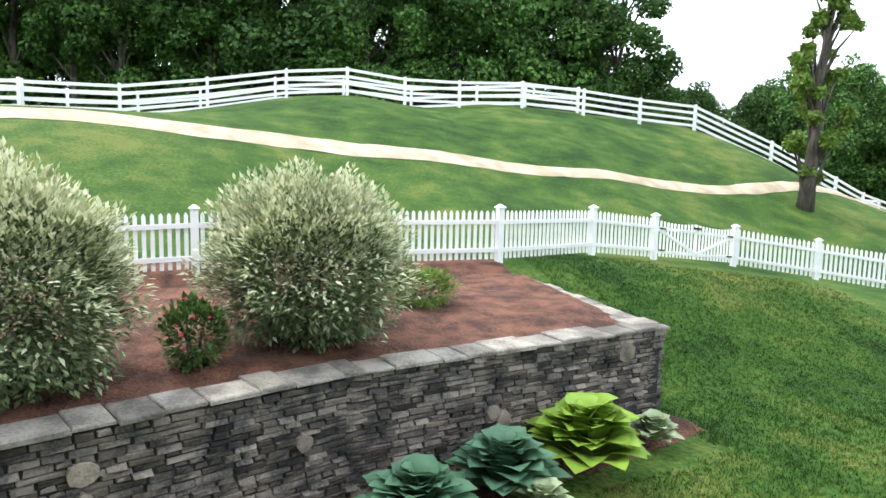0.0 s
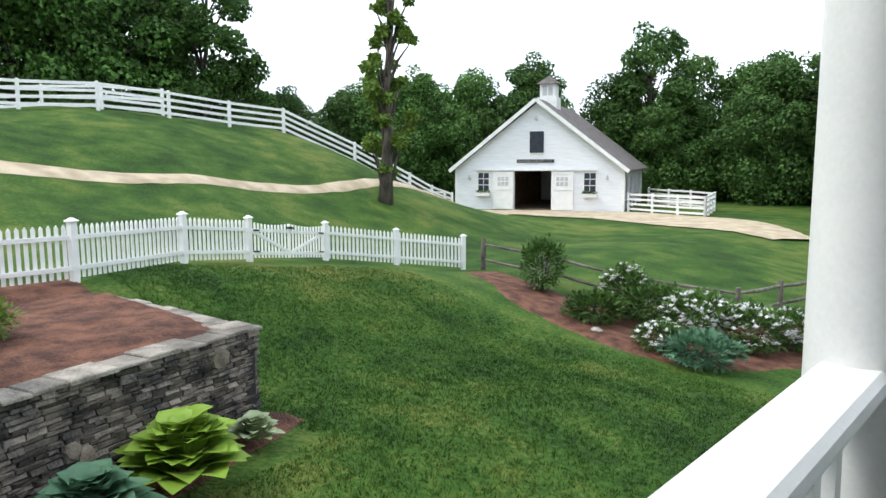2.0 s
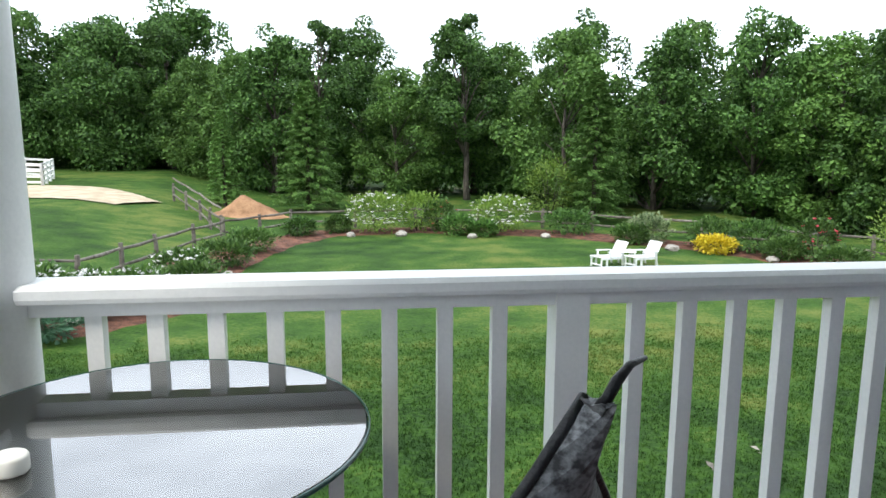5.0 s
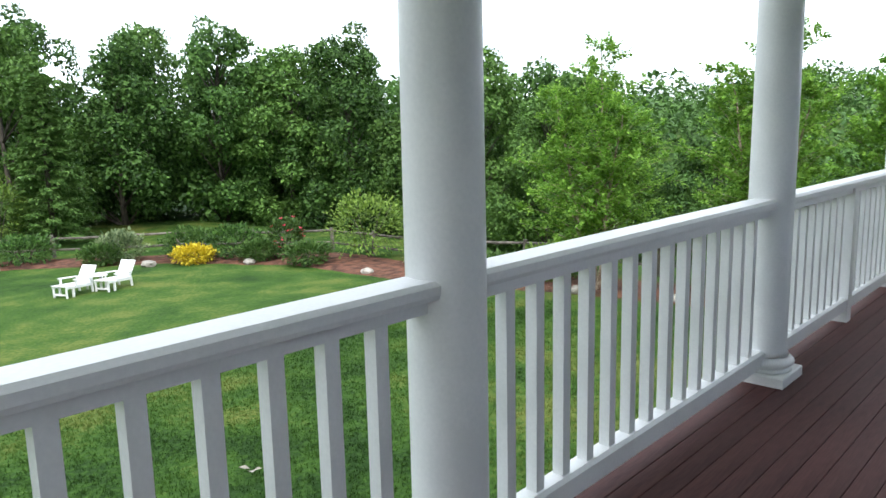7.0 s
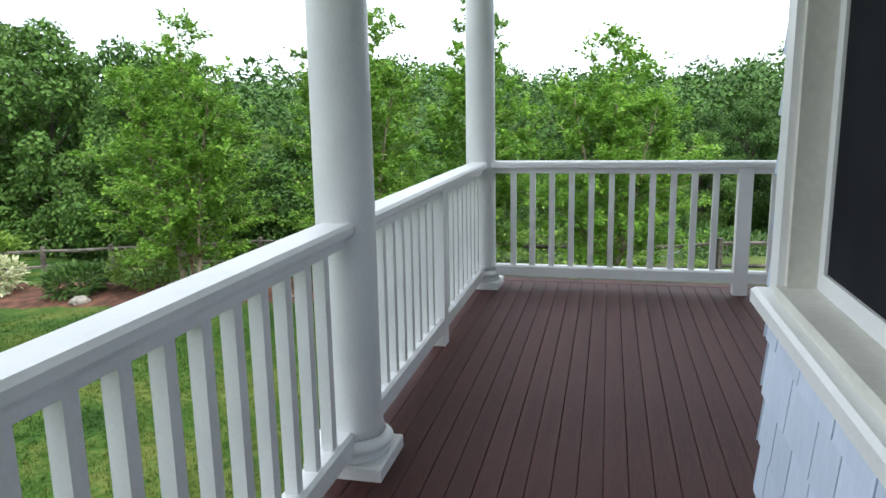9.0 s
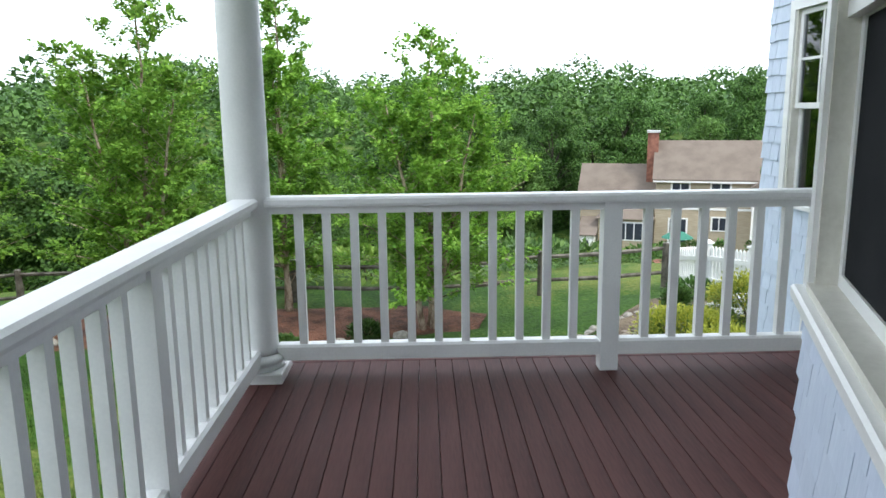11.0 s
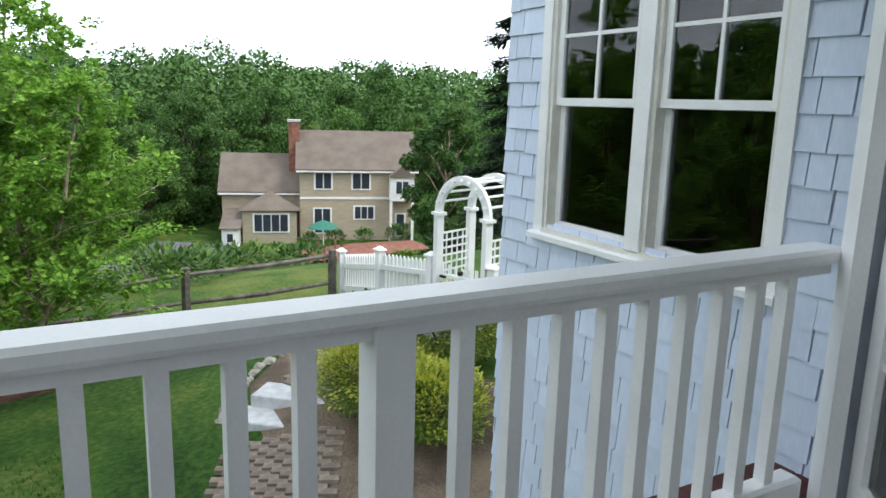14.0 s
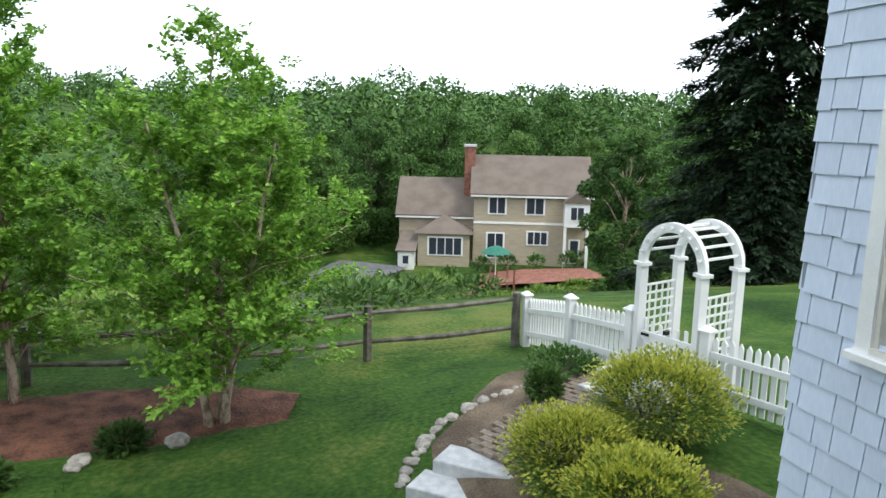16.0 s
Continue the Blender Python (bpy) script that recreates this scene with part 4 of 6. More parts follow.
# woods: a few tree shapes, repeated round the clearing
def woods():
    rnd = random.Random(11)
    protos = [
        broad_tree("woodland_tree", "tall dark green broadleaf tree in the wood edge", 14, 4.9, L_wood, 21000, 0.30, 21, low=0.08, clumps=70, group="woodland trees"),
        broad_tree("woodland_tree", "tall dark green broadleaf tree in the wood edge", 12.6, 5.4, L_wood, 22000, 0.30, 22, low=0.06, clumps=74, group="woodland trees"),
        broad_tree("woodland_tree", "slender broadleaf tree with bare grey trunk", 15, 3.6, L_wood, 14000, 0.28, 23, low=0.34, clumps=46, group="woodland trees"),
        broad_tree("woodland_tree", "light green broadleaf tree in the wood edge", 12, 4.6, L_woodlight, 19000, 0.28, 24, low=0.06, clumps=64, group="woodland trees"),
    ]
    line = [(-72, -46), (-66, -20), (-60, 2), (-58, 22), (-52, 44), (-40, 62), (-22, 66), (-4, 52), (8, 45), (18, 41), (27, 35), (32, 28)]
    spots = []
    for (x0, y0), (x1, y1) in zip(line, line[1:]):
        ln = math.hypot(x1 - x0, y1 - y0)
        k = int(ln / 4.2)
        nx, ny = -(y1 - y0) / ln, (x1 - x0) / ln
        for i in range(k):
            for row in range(2):
                o = row * 6.5 + rnd.uniform(-1.5, 2.0)
                u = (i + 0.5 * row + rnd.uniform(-0.3, 0.3)) / k
                spots.append((x0 + (x1 - x0) * u + nx * o, y0 + (y1 - y0) * u + ny * o, rnd.choice((0, 1, 2, 2, 2) if x0 < -50 and row == 0 else (0, 0, 1, 1, 2, 3)), rnd.uniform(0.85, 1.15)))
    for x, y, r in ((44, 30, 0.85), (50, 20, 0.8), (43, 21, 0.7), (56, 11, 0.85), (48, 10, 0.7), (62, 4, 0.85), (39, 13, 0.62), (40, 5, 0.6), (70, 3, 0.95), (78, -2, 1.0), (54, 3, 0.7), (30, 26, 0.82), (29, 21.5, 0.8), (33, 18, 0.84), (27.5, 17, 0.6), (36, 22, 0.9), (34, 12, 0.62), (75, -5, 0.85), (79, -10, 0.85), (72, 0, 0.8), (66, 3, 0.78), (83, -15, 0.9)):
        spots.append((x, y, 3 if r < 0.8 and x > 36 else rnd.choice((0, 1, 3)), r))
    for i in range(15):
        spots.append((88 + rnd.uniform(-3, 9), -3 - i * 4.2, rnd.choice((0, 1, 1, 3)), rnd.uniform(0.8, 1.05)))
    for i in range(7):
        spots.append((70 - i * 5.2, -45 - i * 1.2 + rnd.uniform(-2, 2), rnd.choice((0, 1)), rnd.uniform(0.9, 1.1)))
    first = set()
    for x, y, k, s in spots:
        s *= (1.28 if y < 32 else 0.86) if x < -38 else ((0.82 if x > 3 else 0.71) if x > -12 and y > 30 else 0.95)
        m = pose(x, y, H(x, y) - 0.1, 0, 0, rnd.uniform(0, 360))
        if k not in first:
            first.add(k)
            protos[k].matrix_basis = m
            protos[k].scale = (s, s, s)
        else:
            c = copy_thing(protos[k], m)
            c.scale = (s * rnd.uniform(0.9, 1.1), s, s * rnd.uniform(0.92, 1.1))
    # undergrowth closing the wood edge below the crowns
    lf = Mesh()
    cen = []
    for (x0, y0), (x1, y1) in zip(line, line[1:]):
        ln = math.hypot(x1 - x0, y1 - y0)
        nx, ny = -(y1 - y0) / ln, (x1 - x0) / ln
        for i in range(int(ln / 1.6)):
            u = (i + rnd.random()) / (ln / 1.6)
            o = rnd.uniform(0, 9)
            x, y = x0 + (x1 - x0) * u + nx * o, y0 + (y1 - y0) * u + ny * o
            cen.append((x, y, H(x, y) + rnd.uniform(0.3, 2.4), rnd.uniform(1.0, 2.0)))
    crown_cloud(lf, cen, 60000, 0.34, rnd, skin=0.5)
    tagged(part("undergrowth", lf, L_wood), "dark leafy undergrowth along the wood edge", "undergrowth", kind="stuff")
    # far wooded ridge
    lf, cen = Mesh(), []
    for i in range(760):
        x, y = rnd.uniform(100, 330), rnd.uniform(-190, 150)
        if x < 118 and -70 < y < 0:
            continue
        cen.append((x, y, H(x, y) + rnd.uniform(-1.0, 6.5), rnd.uniform(3.0, 8.0)))
    crown_cloud(lf, cen, 190000, 0.95, rnd, flat=0.95, top=0.5, skin=0.5)
    tagged(part("far_woods", lf, L_far), "distant wooded ridge of green treetops", "woods", kind="stuff")
    lf, cen = Mesh(), []
    for i in range(700):
        a = rnd.uniform(0, 2 * math.pi)
        d = rnd.uniform(95, 210)
        x, y = d * math.cos(a), d * math.sin(a)
        if 60 < x and -120 < y < 60:
            continue
        cen.append((x, y, H(x, y) + rnd.uniform(2.0, 9.0), rnd.uniform(4, 6.5)))
    crown_cloud(lf, cen, 90000, 1.4, rnd, flat=0.9)
    tagged(part("far_woods", lf, L_wood), "dense dark woods beyond the clearing", "woods", kind="stuff")


woods()


def place(x, y, rz=0.0):
    return pose(x, y, H(x, y) - 0.05, 0, 0, rz)


def birch_tree(h, spread, leaves, size, seed, at, stems=3):
    """A young birch: slim leaning stems, rising boughs that spread into twigs, and small leaves along the twigs."""
    rnd = random.Random(seed)
    t = thing("birch_tree", "young multi-stemmed river birch with peeling bark", "tree", at, "birches")
    wood, lf, twigs = Mesh(), Mesh(), []
    for s in range(stems):
        a0 = s * 2 * math.pi / stems + rnd.uniform(-0.4, 0.4)
        out = Vector((math.cos(a0), math.sin(a0), 0))
        hs = h * (1.0 if s == 0 else rnd.uniform(0.72, 0.9))
        lean = spread * (0.08 if s == 0 else 0.32)
        pts = [out * (0.1 + lean * (k / 9) ** 1.2) + Vector((rnd.uniform(-0.05, 0.05), rnd.uniform(-0.05, 0.05), hs * k / 9 - 0.1)) for k in range(10)]
        wood.tube(pts, [0.062 * (1.3 if k == 0 else 1) * (1 - 0.1 * k) + 0.004 for k in range(10)], 8)
        n = 44
        for b in range(n):
            u = 0.13 + 0.85 * (b + rnd.random()) / n
            f = u * 9
            k = min(8, int(f))
            p0 = pts[k].lerp(pts[k + 1], f - k)
            reach = spread * (1 - 0.35 * lean / spread) * (min(1, 0.55 + u * 1.6) * (1 - u) ** 0.6 + 0.08) * rnd.uniform(0.55, 1.12)
            ang = b * 2.39996 + rnd.uniform(-0.5, 0.5)
            d = Vector((math.cos(ang), math.sin(ang), rnd.uniform(0.25, 0.8) + 0.5 * u)).normalized()
            tip = p0 + d * reach + Vector((0, 0, -0.10 * reach))
            mid = p0.lerp(tip, 0.55) + Vector((0, 0, 0.07 * reach))
            wood.tube([p0, mid, tip], [0.017 * (1.15 - u), 0.010 * (1.15 - u), 0.003], 4)
            for w in range(3 + int(reach * 5)):
                q = rnd.uniform(0.25, 1.0)
                c = p0.lerp(mid, q / 0.55) if q < 0.55 else mid.lerp(tip, (q - 0.55) / 0.45)
                e = (d * 0.6 + Vector((rnd.uniform(-1, 1), rnd.uniform(-1, 1), rnd.uniform(-0.45, 0.6)))).normalized() * rnd.uniform(0.2, 0.5) * (0.45 + 0.35 * reach)
                twigs.append((c, c + e))
    for i in range(leaves):
        a, b = twigs[i % len(twigs)]
        p = a.lerp(b, rnd.uniform(0.1, 1.0)) + Vector((rnd.gauss(0, 0.035), rnd.gauss(0, 0.035), rnd.gauss(-0.02, 0.035)))
        g = size * rnd.uniform(0.65, 1.3)
        lf.leaf(p, (b - a).normalized() + Vector((rnd.uniform(-1, 1), rnd.uniform(-1, 1), rnd.uniform(-0.9, 0.3))), Vector((rnd.uniform(-0.5, 0.5), rnd.uniform(-0.5, 0.5), 1)), g, g * 0.75)
    part("trunk", wood, M_birch, t, "peeling pinkish-tan bark", smooth=True)
    part("crown", lf, L_birch, t)
    return t


birch_tree(5.5, 2.75, 38000, 0.082, 31, place(17.75, -0.9))
birch_tree(6.5, 2.5, 30000, 0.088, 32, place(17.8, 4.3))
birch_tree(6.8, 2.3, 30000, 0.088, 33, place(19.2, 2.0), 2)
birch_tree(6.2, 2.8, 32000, 0.09, 34, place(17.4, 8.4))
birch_tree(5.4, 2.3, 24000, 0.09, 36, place(21.5, 5.6))
broad_tree("lawn_tree", "tall old tree with ivy-green trunk shoots by the track", 14, 1.25, L_limegreen, 9000, 0.22, 35, low=0.12, clumps=60, trunk=0.32, at=place(-24.2, 22.2), airy=0.9)
cone_tree("conifer_tree", "tall feathery green conifer at the lawn edge", 7.8, 2.1, L_conifer, 24000, 0.2, 41, place(13.6, 35.2), droop=0.1)
cone_tree("conifer_tree", "feathery green conifer before the wood edge", 7.3, 2.3, L_conifer, 24000, 0.2, 42, place(-1.6, 40.0), droop=0.1)
cone_tree("conifer_tree", "slim feathery conifer before the wood edge", 5.5, 1.1, L_conifer, 12000, 0.17, 43, place(-6.4, 41.0), droop=0.1)
cone_tree("spruce_tree", "tall dark drooping spruce", 19.0, 5.2, L_spruce, 75000, 0.34, 44, place(31.0, -21.0), droop=1.0)
broad_tree("weeping_birch", "weeping grey-green birch beside the spruce", 10.6, 3.0, L_wood, 26000, 0.2, 45, M_birch, low=0.1, clumps=56, at=place(46, -23.4), airy=0.8)
cone_tree("spruce_tree", "small dark spruce near the arbor", 4.4, 1.8, L_spruce, 18000, 0.18, 46, place(27.0, -17.5), droop=0.8)
cone_tree("spruce_tree", "dark spruce behind the house wing", 12.0, 3.6, L_spruce, 34000, 0.3, 47, place(29.0, -26.0), droop=1.0)


# ---- stone wall and raised bed ----
WALL = [(-11.6, 3.75), (-7.87, 3.9), (-6.85, -0.5), (-5.6, -3.6), (-4.3, -7.4)]
WTOP = -0.90


def stone_wall():
    rnd = random.Random(5)
    t = thing("stone_wall", "dry-laid dark grey ledge stone retaining wall with pale cap stones", "retaining wall", kind="structure")
    core, rest = Mesh(), Mesh()
    shapes = []
    for v in range(7):
        w, h = (0.13, 0.18, 0.23, 0.3, 0.36, 0.17, 0.27)[v], (0.045, 0.06, 0.05, 0.07, 0.055, 0.085, 0.04)[v]
        j = lambda q: rnd.uniform(-q, q)
        front = [(0.012 + j(0.009), j(0.015), 0.007 + j(0.006)), (w - 0.012 + j(0.009), j(0.015), 0.007 + j(0.006)),
                 (w - 0.012 + j(0.011), j(0.015), h - 0.007 + j(0.006)), (0.012 + j(0.011), j(0.015), h - 0.007 + j(0.006))]
        back = [(0.0, 0.16, 0.0), (w, 0.16, 0.0), (w, 0.16, h), (0.0, 0.16, h)]
        mid = [(p[0] * 0.6 + q[0] * 0.4, 0.05, p[2] * 0.6 + q[2] * 0.4) for p, q in zip(front, back)]
        shapes.append((w, h, front + mid + back))
    fcs = [(0, 1, 2, 3)] + [(k + i, k + 4 + i, k + 4 + (i + 1) % 4, k + (i + 1) % 4) for k in (0, 4) for i in range(4)]
    meshes = [Mesh().quad_set(vs, fcs).data("stone", M_stone) for w, h, vs in shapes]
    big = []
    count = 0
    for i, ((x0, y0), (x1, y1)) in enumerate(zip(WALL, WALL[1:])):
        d = Vector((x1 - x0, y1 - y0, 0))
        ln = d.length
        d.normalize()
        nrm = Vector((d.y, -d.x, 0)) * -1       # outward: left of the run
        ang = math.degrees(math.atan2(d.y, d.x))
        zb = -2.75
        m0 = pose(x0, y0, 0, 0, 0, ang)
        core.box(-0.02, ln + 0.02, -0.42, -0.03, zb, WTOP - 0.05, m0)
        z = zb
        while z < WTOP - 0.07:
            rowh = rnd.choice((0.05, 0.06, 0.075))
            s = -rnd.random() * 0.1
            while s < ln - 0.04:
                k = rnd.randrange(7)
                w, h, vs = shapes[k]
                hs = rowh / h * rnd.uniform(0.9, 1.06)
                m = m0 @ pose(min(s + w, ln + 0.02), rnd.uniform(-0.012, 0.02), z, 0, 0, 180) @ Matrix.Diagonal((1, 1, hs, 1))
                if count < 300 and i in (1, 2) and z > -2.2:
                    piece("stone", meshes[k], t, m)
                    count += 1
                else:
                    rest.quad_set([m @ Vector(p) for p in vs], fcs)
                s += w
            z += rowh
        # larger tan stones set into the face
        for _ in range(int(ln * 1.1)):
            w, h = rnd.uniform(0.18, 0.34), rnd.uniform(0.16, 0.3)
            s, z = rnd.uniform(0.1, ln - 0.4), rnd.uniform(-2.2, WTOP - 0.4)
            q = 9
            vs = [(s + w * 0.5 + w * 0.5 * rnd.uniform(0.75, 1.05) * math.cos(2 * math.pi * a / q), 0.045, z + h * 0.5 + h * 0.5 * rnd.uniform(0.75, 1.05) * math.sin(2 * math.pi * a / q)) for a in range(q)]
            mid = Vector((s + w / 2, 0.0, z + h / 2))
            bk = [(p[0], -0.02, p[2]) for p in vs]
            inn = [tuple(Vector(p).lerp(mid + Vector((0, 0.058, 0)), 0.3)) for p in vs]
            me = Mesh().quad_set([m0 @ Vector(p) for p in bk + vs + inn], [(k, (k + 1) % q, q + (k + 1) % q, q + k) for k in range(q)] +
                                 [(q + k, q + (k + 1) % q, 2 * q + (k + 1) % q, 2 * q + k) for k in range(q)] + [tuple(range(2 * q, 3 * q))])
            part("field_stone", me, M_fieldstone, t, "large tan rounded stone")
        # caps
        s = -0.03
        while s < ln:
            w = rnd.uniform(0.3, 0.62)
            e = min(s + w, ln + 0.05)
            ca = Mesh().box(s + 0.006, e - 0.006, -0.42 + rnd.uniform(-0.09, 0.07), 0.035 + rnd.uniform(-0.03, 0.03), WTOP - 0.045, WTOP + rnd.uniform(-0.016, 0.014), m0 @ pose(0, 0, 0, rnd.uniform(-1, 1), 0, rnd.uniform(-0.4, 0.4)), c=0.014)
            part("cap_stone", ca, M_cap, t)
            s = e
    part("core", core, M_mortar, t)
    tagged(part("stone_field", rest, M_stonefield, t), kind="stuff")
    me = Mesh()
    nx, ny = 40, 34
    for j in range(ny + 1):
        v = j / ny
        y = -7.0 + v * 10.55
        xr = np.interp(y, [-7.4, -3.6, -0.5, 3.9], [-4.3, -5.6, -6.85, -7.87]) - 0.38
        for i in range(nx + 1):
            u = i / nx
            x = xr + (-12.9 - xr) * u
            z = max(H(x, y) + 0.02, WTOP - 0.03 + 0.10 * math.sin(math.pi * u) * 1.0 + 0.06 * noise.noise(Vector((x * 1.1, y * 1.1, 0))) + 0.025 * noise.noise(Vector((x * 5, y * 5, 1))))
            me.v.append((x, y, z))
    me.f = [(j * (nx + 1) + i + 1, j * (nx + 1) + i, (j + 1) * (nx + 1) + i, (j + 1) * (nx + 1) + i + 1) for j in range(ny) for i in range(nx)]
    tagged(part("ground", me, M_mulch, smooth=True), "red-brown bark mulch of the raised bed", "flower bed", kind="structure")


stone_wall()
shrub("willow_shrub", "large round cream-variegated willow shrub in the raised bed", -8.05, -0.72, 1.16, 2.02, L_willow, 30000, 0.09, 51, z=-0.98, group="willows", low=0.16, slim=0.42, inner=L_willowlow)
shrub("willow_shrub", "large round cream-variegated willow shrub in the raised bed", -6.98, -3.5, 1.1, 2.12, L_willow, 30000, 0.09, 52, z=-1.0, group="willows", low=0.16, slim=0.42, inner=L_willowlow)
shrub("rose_bush", "small green rose bush with pink blooms in mulch", -7.35, -1.95, 0.34, 0.72, L_green, 1500, 0.075, 53, z=-0.92, bloom=L_pink, bloom_n=16, bloom_size=0.06)
shrub("spirea_shrub", "low yellow-green shrub with orange tips in mulch", -9.6, 1.1, 0.5, 0.55, L_limegreen, 1700, 0.075, 54, z=-0.88, bloom=L_pink, bloom_n=4, bloom_size=0.06)
hosta(-6.72, 2.2, 0.8, 0.7, L_hosta, 74, 0.4, 61, "large yellow-green hosta with broad ribbed leaves")
hosta(-6.4, 1.05, 0.75, 0.58, L_hostablue, 84, 0.3, 62, "blue-green hosta with ribbed leaves below the wall")
hosta(-5.95, 0.0, 0.8, 0.55, L_hostablue, 84, 0.3, 63, "blue-green hosta with ribbed leaves below the wall")
hosta(-5.85, 1.25, 0.45, 0.3, L_hostavar, 40, 0.17, 64, "small white-edged hosta below the wall")
hosta(-7.2, 3.4, 0.45, 0.34, L_hostavar, 44, 0.18, 65, "small white-edged hosta at the wall corner")


# ---- fences ----
def picket_fence(pts, label, hgt=1.0, skip=(), gap=0.125):
    """White picket fence through (x, y) posts. Bays named in skip stay open."""
    t = thing("picket_fence", label, "fence", group="picket fences")
    pk = Mesh()
    w, d = 0.032, 0.011
    pk.quad_set([(x, y, z) for y in (-d, d) for x, z in ((-w, 0.06), (w, 0.06), (w, hgt - 0.05), (0, hgt), (-w, hgt - 0.05))],
                [(0, 1, 2, 3, 4), (9, 8, 7, 6, 5)] + [(i, 5 + i, 5 + (i + 1) % 5, (i + 1) % 5) for i in range(5)])
    me = pk.data("picket", M_white)
    post = Mesh().box(-0.06, 0.06, -0.06, 0.06, -0.1, hgt + 0.05).box(-0.085, 0.085, -0.085, 0.085, hgt + 0.05, hgt + 0.085, c=0.015)
    post.box(-0.055, 0.055, -0.055, 0.055, hgt + 0.085, hgt + 0.12, c=0.03)
    pme = post.data("post", M_white)
    for i, (x, y) in enumerate(pts):
        nx_, ny_ = pts[min(i + 1, len(pts) - 1)]
        px_, py_ = pts[max(i - 1, 0)]
        piece("post", pme, t, pose(x, y, H(x, y), 0, 0, math.degrees(math.atan2(ny_ - py_, nx_ - px_))))
    for i, ((x0, y0), (x1, y1)) in enumerate(zip(pts, pts[1:])):
        if i in skip:
            continue
        ln = math.hypot(x1 - x0, y1 - y0)
        ang = math.degrees(math.atan2(y1 - y0, x1 - x0))
        z0, z1 = H(x0, y0), H(x1, y1)
        for zz in (0.24, hgt - 0.22):
            part("rail", Mesh().beam((x0, y0, z0 + zz), (x1, y1, z1 + zz), 0.04, 0.08), M_white, t)
        k = int(ln / gap)
        nrm = Vector((-(y1 - y0), x1 - x0)) / ln * 0.034
        for j in range(1, k):
            u = j / k
            piece("picket", me, t, pose(x0 + (x1 - x0) * u + nrm.x, y0 + (y1 - y0) * u + nrm.y, z0 + (z1 - z0) * u, 0, 0, ang))
    return t


def picket_gate(a, b, hgt, label, double=False):
    t = thing("garden_gate", label, "gate", group="garden gates")
    (x0, y0), (x1, y1) = a, b
    z0, z1 = H(*a) + 0.05, H(*b) + 0.05
    A, B = Vector((x0, y0, z0)), Vector((x1, y1, z1))
    up = Vector((0, 0, 1))
    halves = [(A.lerp(B, 0.04), A.lerp(B, 0.49)), (A.lerp(B, 0.51), A.lerp(B, 0.96))] if double else [(A.lerp(B, 0.08), A.lerp(B, 0.93))]
    for k, (p, q) in enumerate(halves):
        for zz in (0.16, hgt - 0.2):
            part("rail", Mesh().beam(p + up * zz, q + up * zz, 0.04, 0.08), M_white, t)
        lo, hi = (q, p) if k == 0 else (p, q)
        part("brace", Mesh().beam(lo + up * 0.18, hi + up * (hgt - 0.22), 0.045, 0.07), M_white, t)
        n = int((q - p).length / 0.125)
        d = (q - p).normalized()
        off = Vector((-d.y, d.x, 0)) * 0.034
        for j in range(n + 1):
            c = p.lerp(q, j / n) + off
            top = hgt - 0.05 * math.sin(math.pi * j / n)
            part("picket", Mesh().beam(c + up * 0.04, c + up * top, 0.06, 0.02), M_white, t)
        for zz in (0.2, hgt - 0.2):
            part("hinge", Mesh().beam(hi + up * zz - off, hi.lerp(lo, 0.16) + up * zz - off, 0.012, 0.035), M_iron, t, "black iron strap hinge")
    part("latch", Mesh().beam(A.lerp(B, 0.47) + up * (hgt - 0.1), A.lerp(B, 0.53) + up * (hgt - 0.1), 0.1, 0.05), M_iron, t, "black iron latch")
    return t


FENCE = [(-11.6, -7.5), (-12.0, -4.8), (-12.3, -2.0), (-12.5, 0.8), (-12.7, 3.55), (-14.05, 6.35), (-14.6, 8.35), (-15.45, 11.4), (-14.85, 13.6), (-14.0, 15.7)]
picket_fence(FENCE, "white wooden picket fence curving across the bank", skip=(6,), hgt=1.0)
picket_gate(FENCE[6], FENCE[7], 0.92, "white double picket gate with black hinges, closed", True)
AL, AR = (15.85, -6.3), (15.0, -6.6)
picket_fence([(18.8, -5.95), (17.25, -6.0), (15.98, -6.26)], "white picket fence beside the arbor", hgt=0.86, gap=0.095)
picket_fence([(14.88, -6.64), (13.2, -7.3), (11.6, -7.9)], "white picket fence between arbor and house", hgt=0.86, gap=0.105)
picket_gate(AL, AR, 0.8, "low white picket gate under the arbor, closed")


def board_fence(pts, label, rails=4, hgt=1.35, gap=2.5):
    t = thing("paddock_fence", label, "fence", group="paddock fences")
    line = []
    for (x0, y0), (x1, y1) in zip(pts, pts[1:]):
        k = max(1, round(math.hypot(x1 - x0, y1 - y0) / gap))
        line += [(x0 + (x1 - x0) * i / k, y0 + (y1 - y0) * i / k) for i in range(k)]
    line.append(pts[-1])
    me = Mesh().box(-0.07, 0.07, -0.07, 0.07, -0.2, hgt + 0.06, c=0.03).data("post", M_white)
    for x, y in line:
        piece("post", me, t, pose(x, y, H(x, y)))
    for (x0, y0), (x1, y1) in zip(line, line[1:]):
        for r in range(rails):
            z = 0.25 + (hgt - 0.32) * r / (rails - 1)
            part("board", Mesh().beam((x0, y0, H(x0, y0) + z), (x1, y1, H(x1, y1) + z), 0.045, 0.14), M_white, t)
    return t


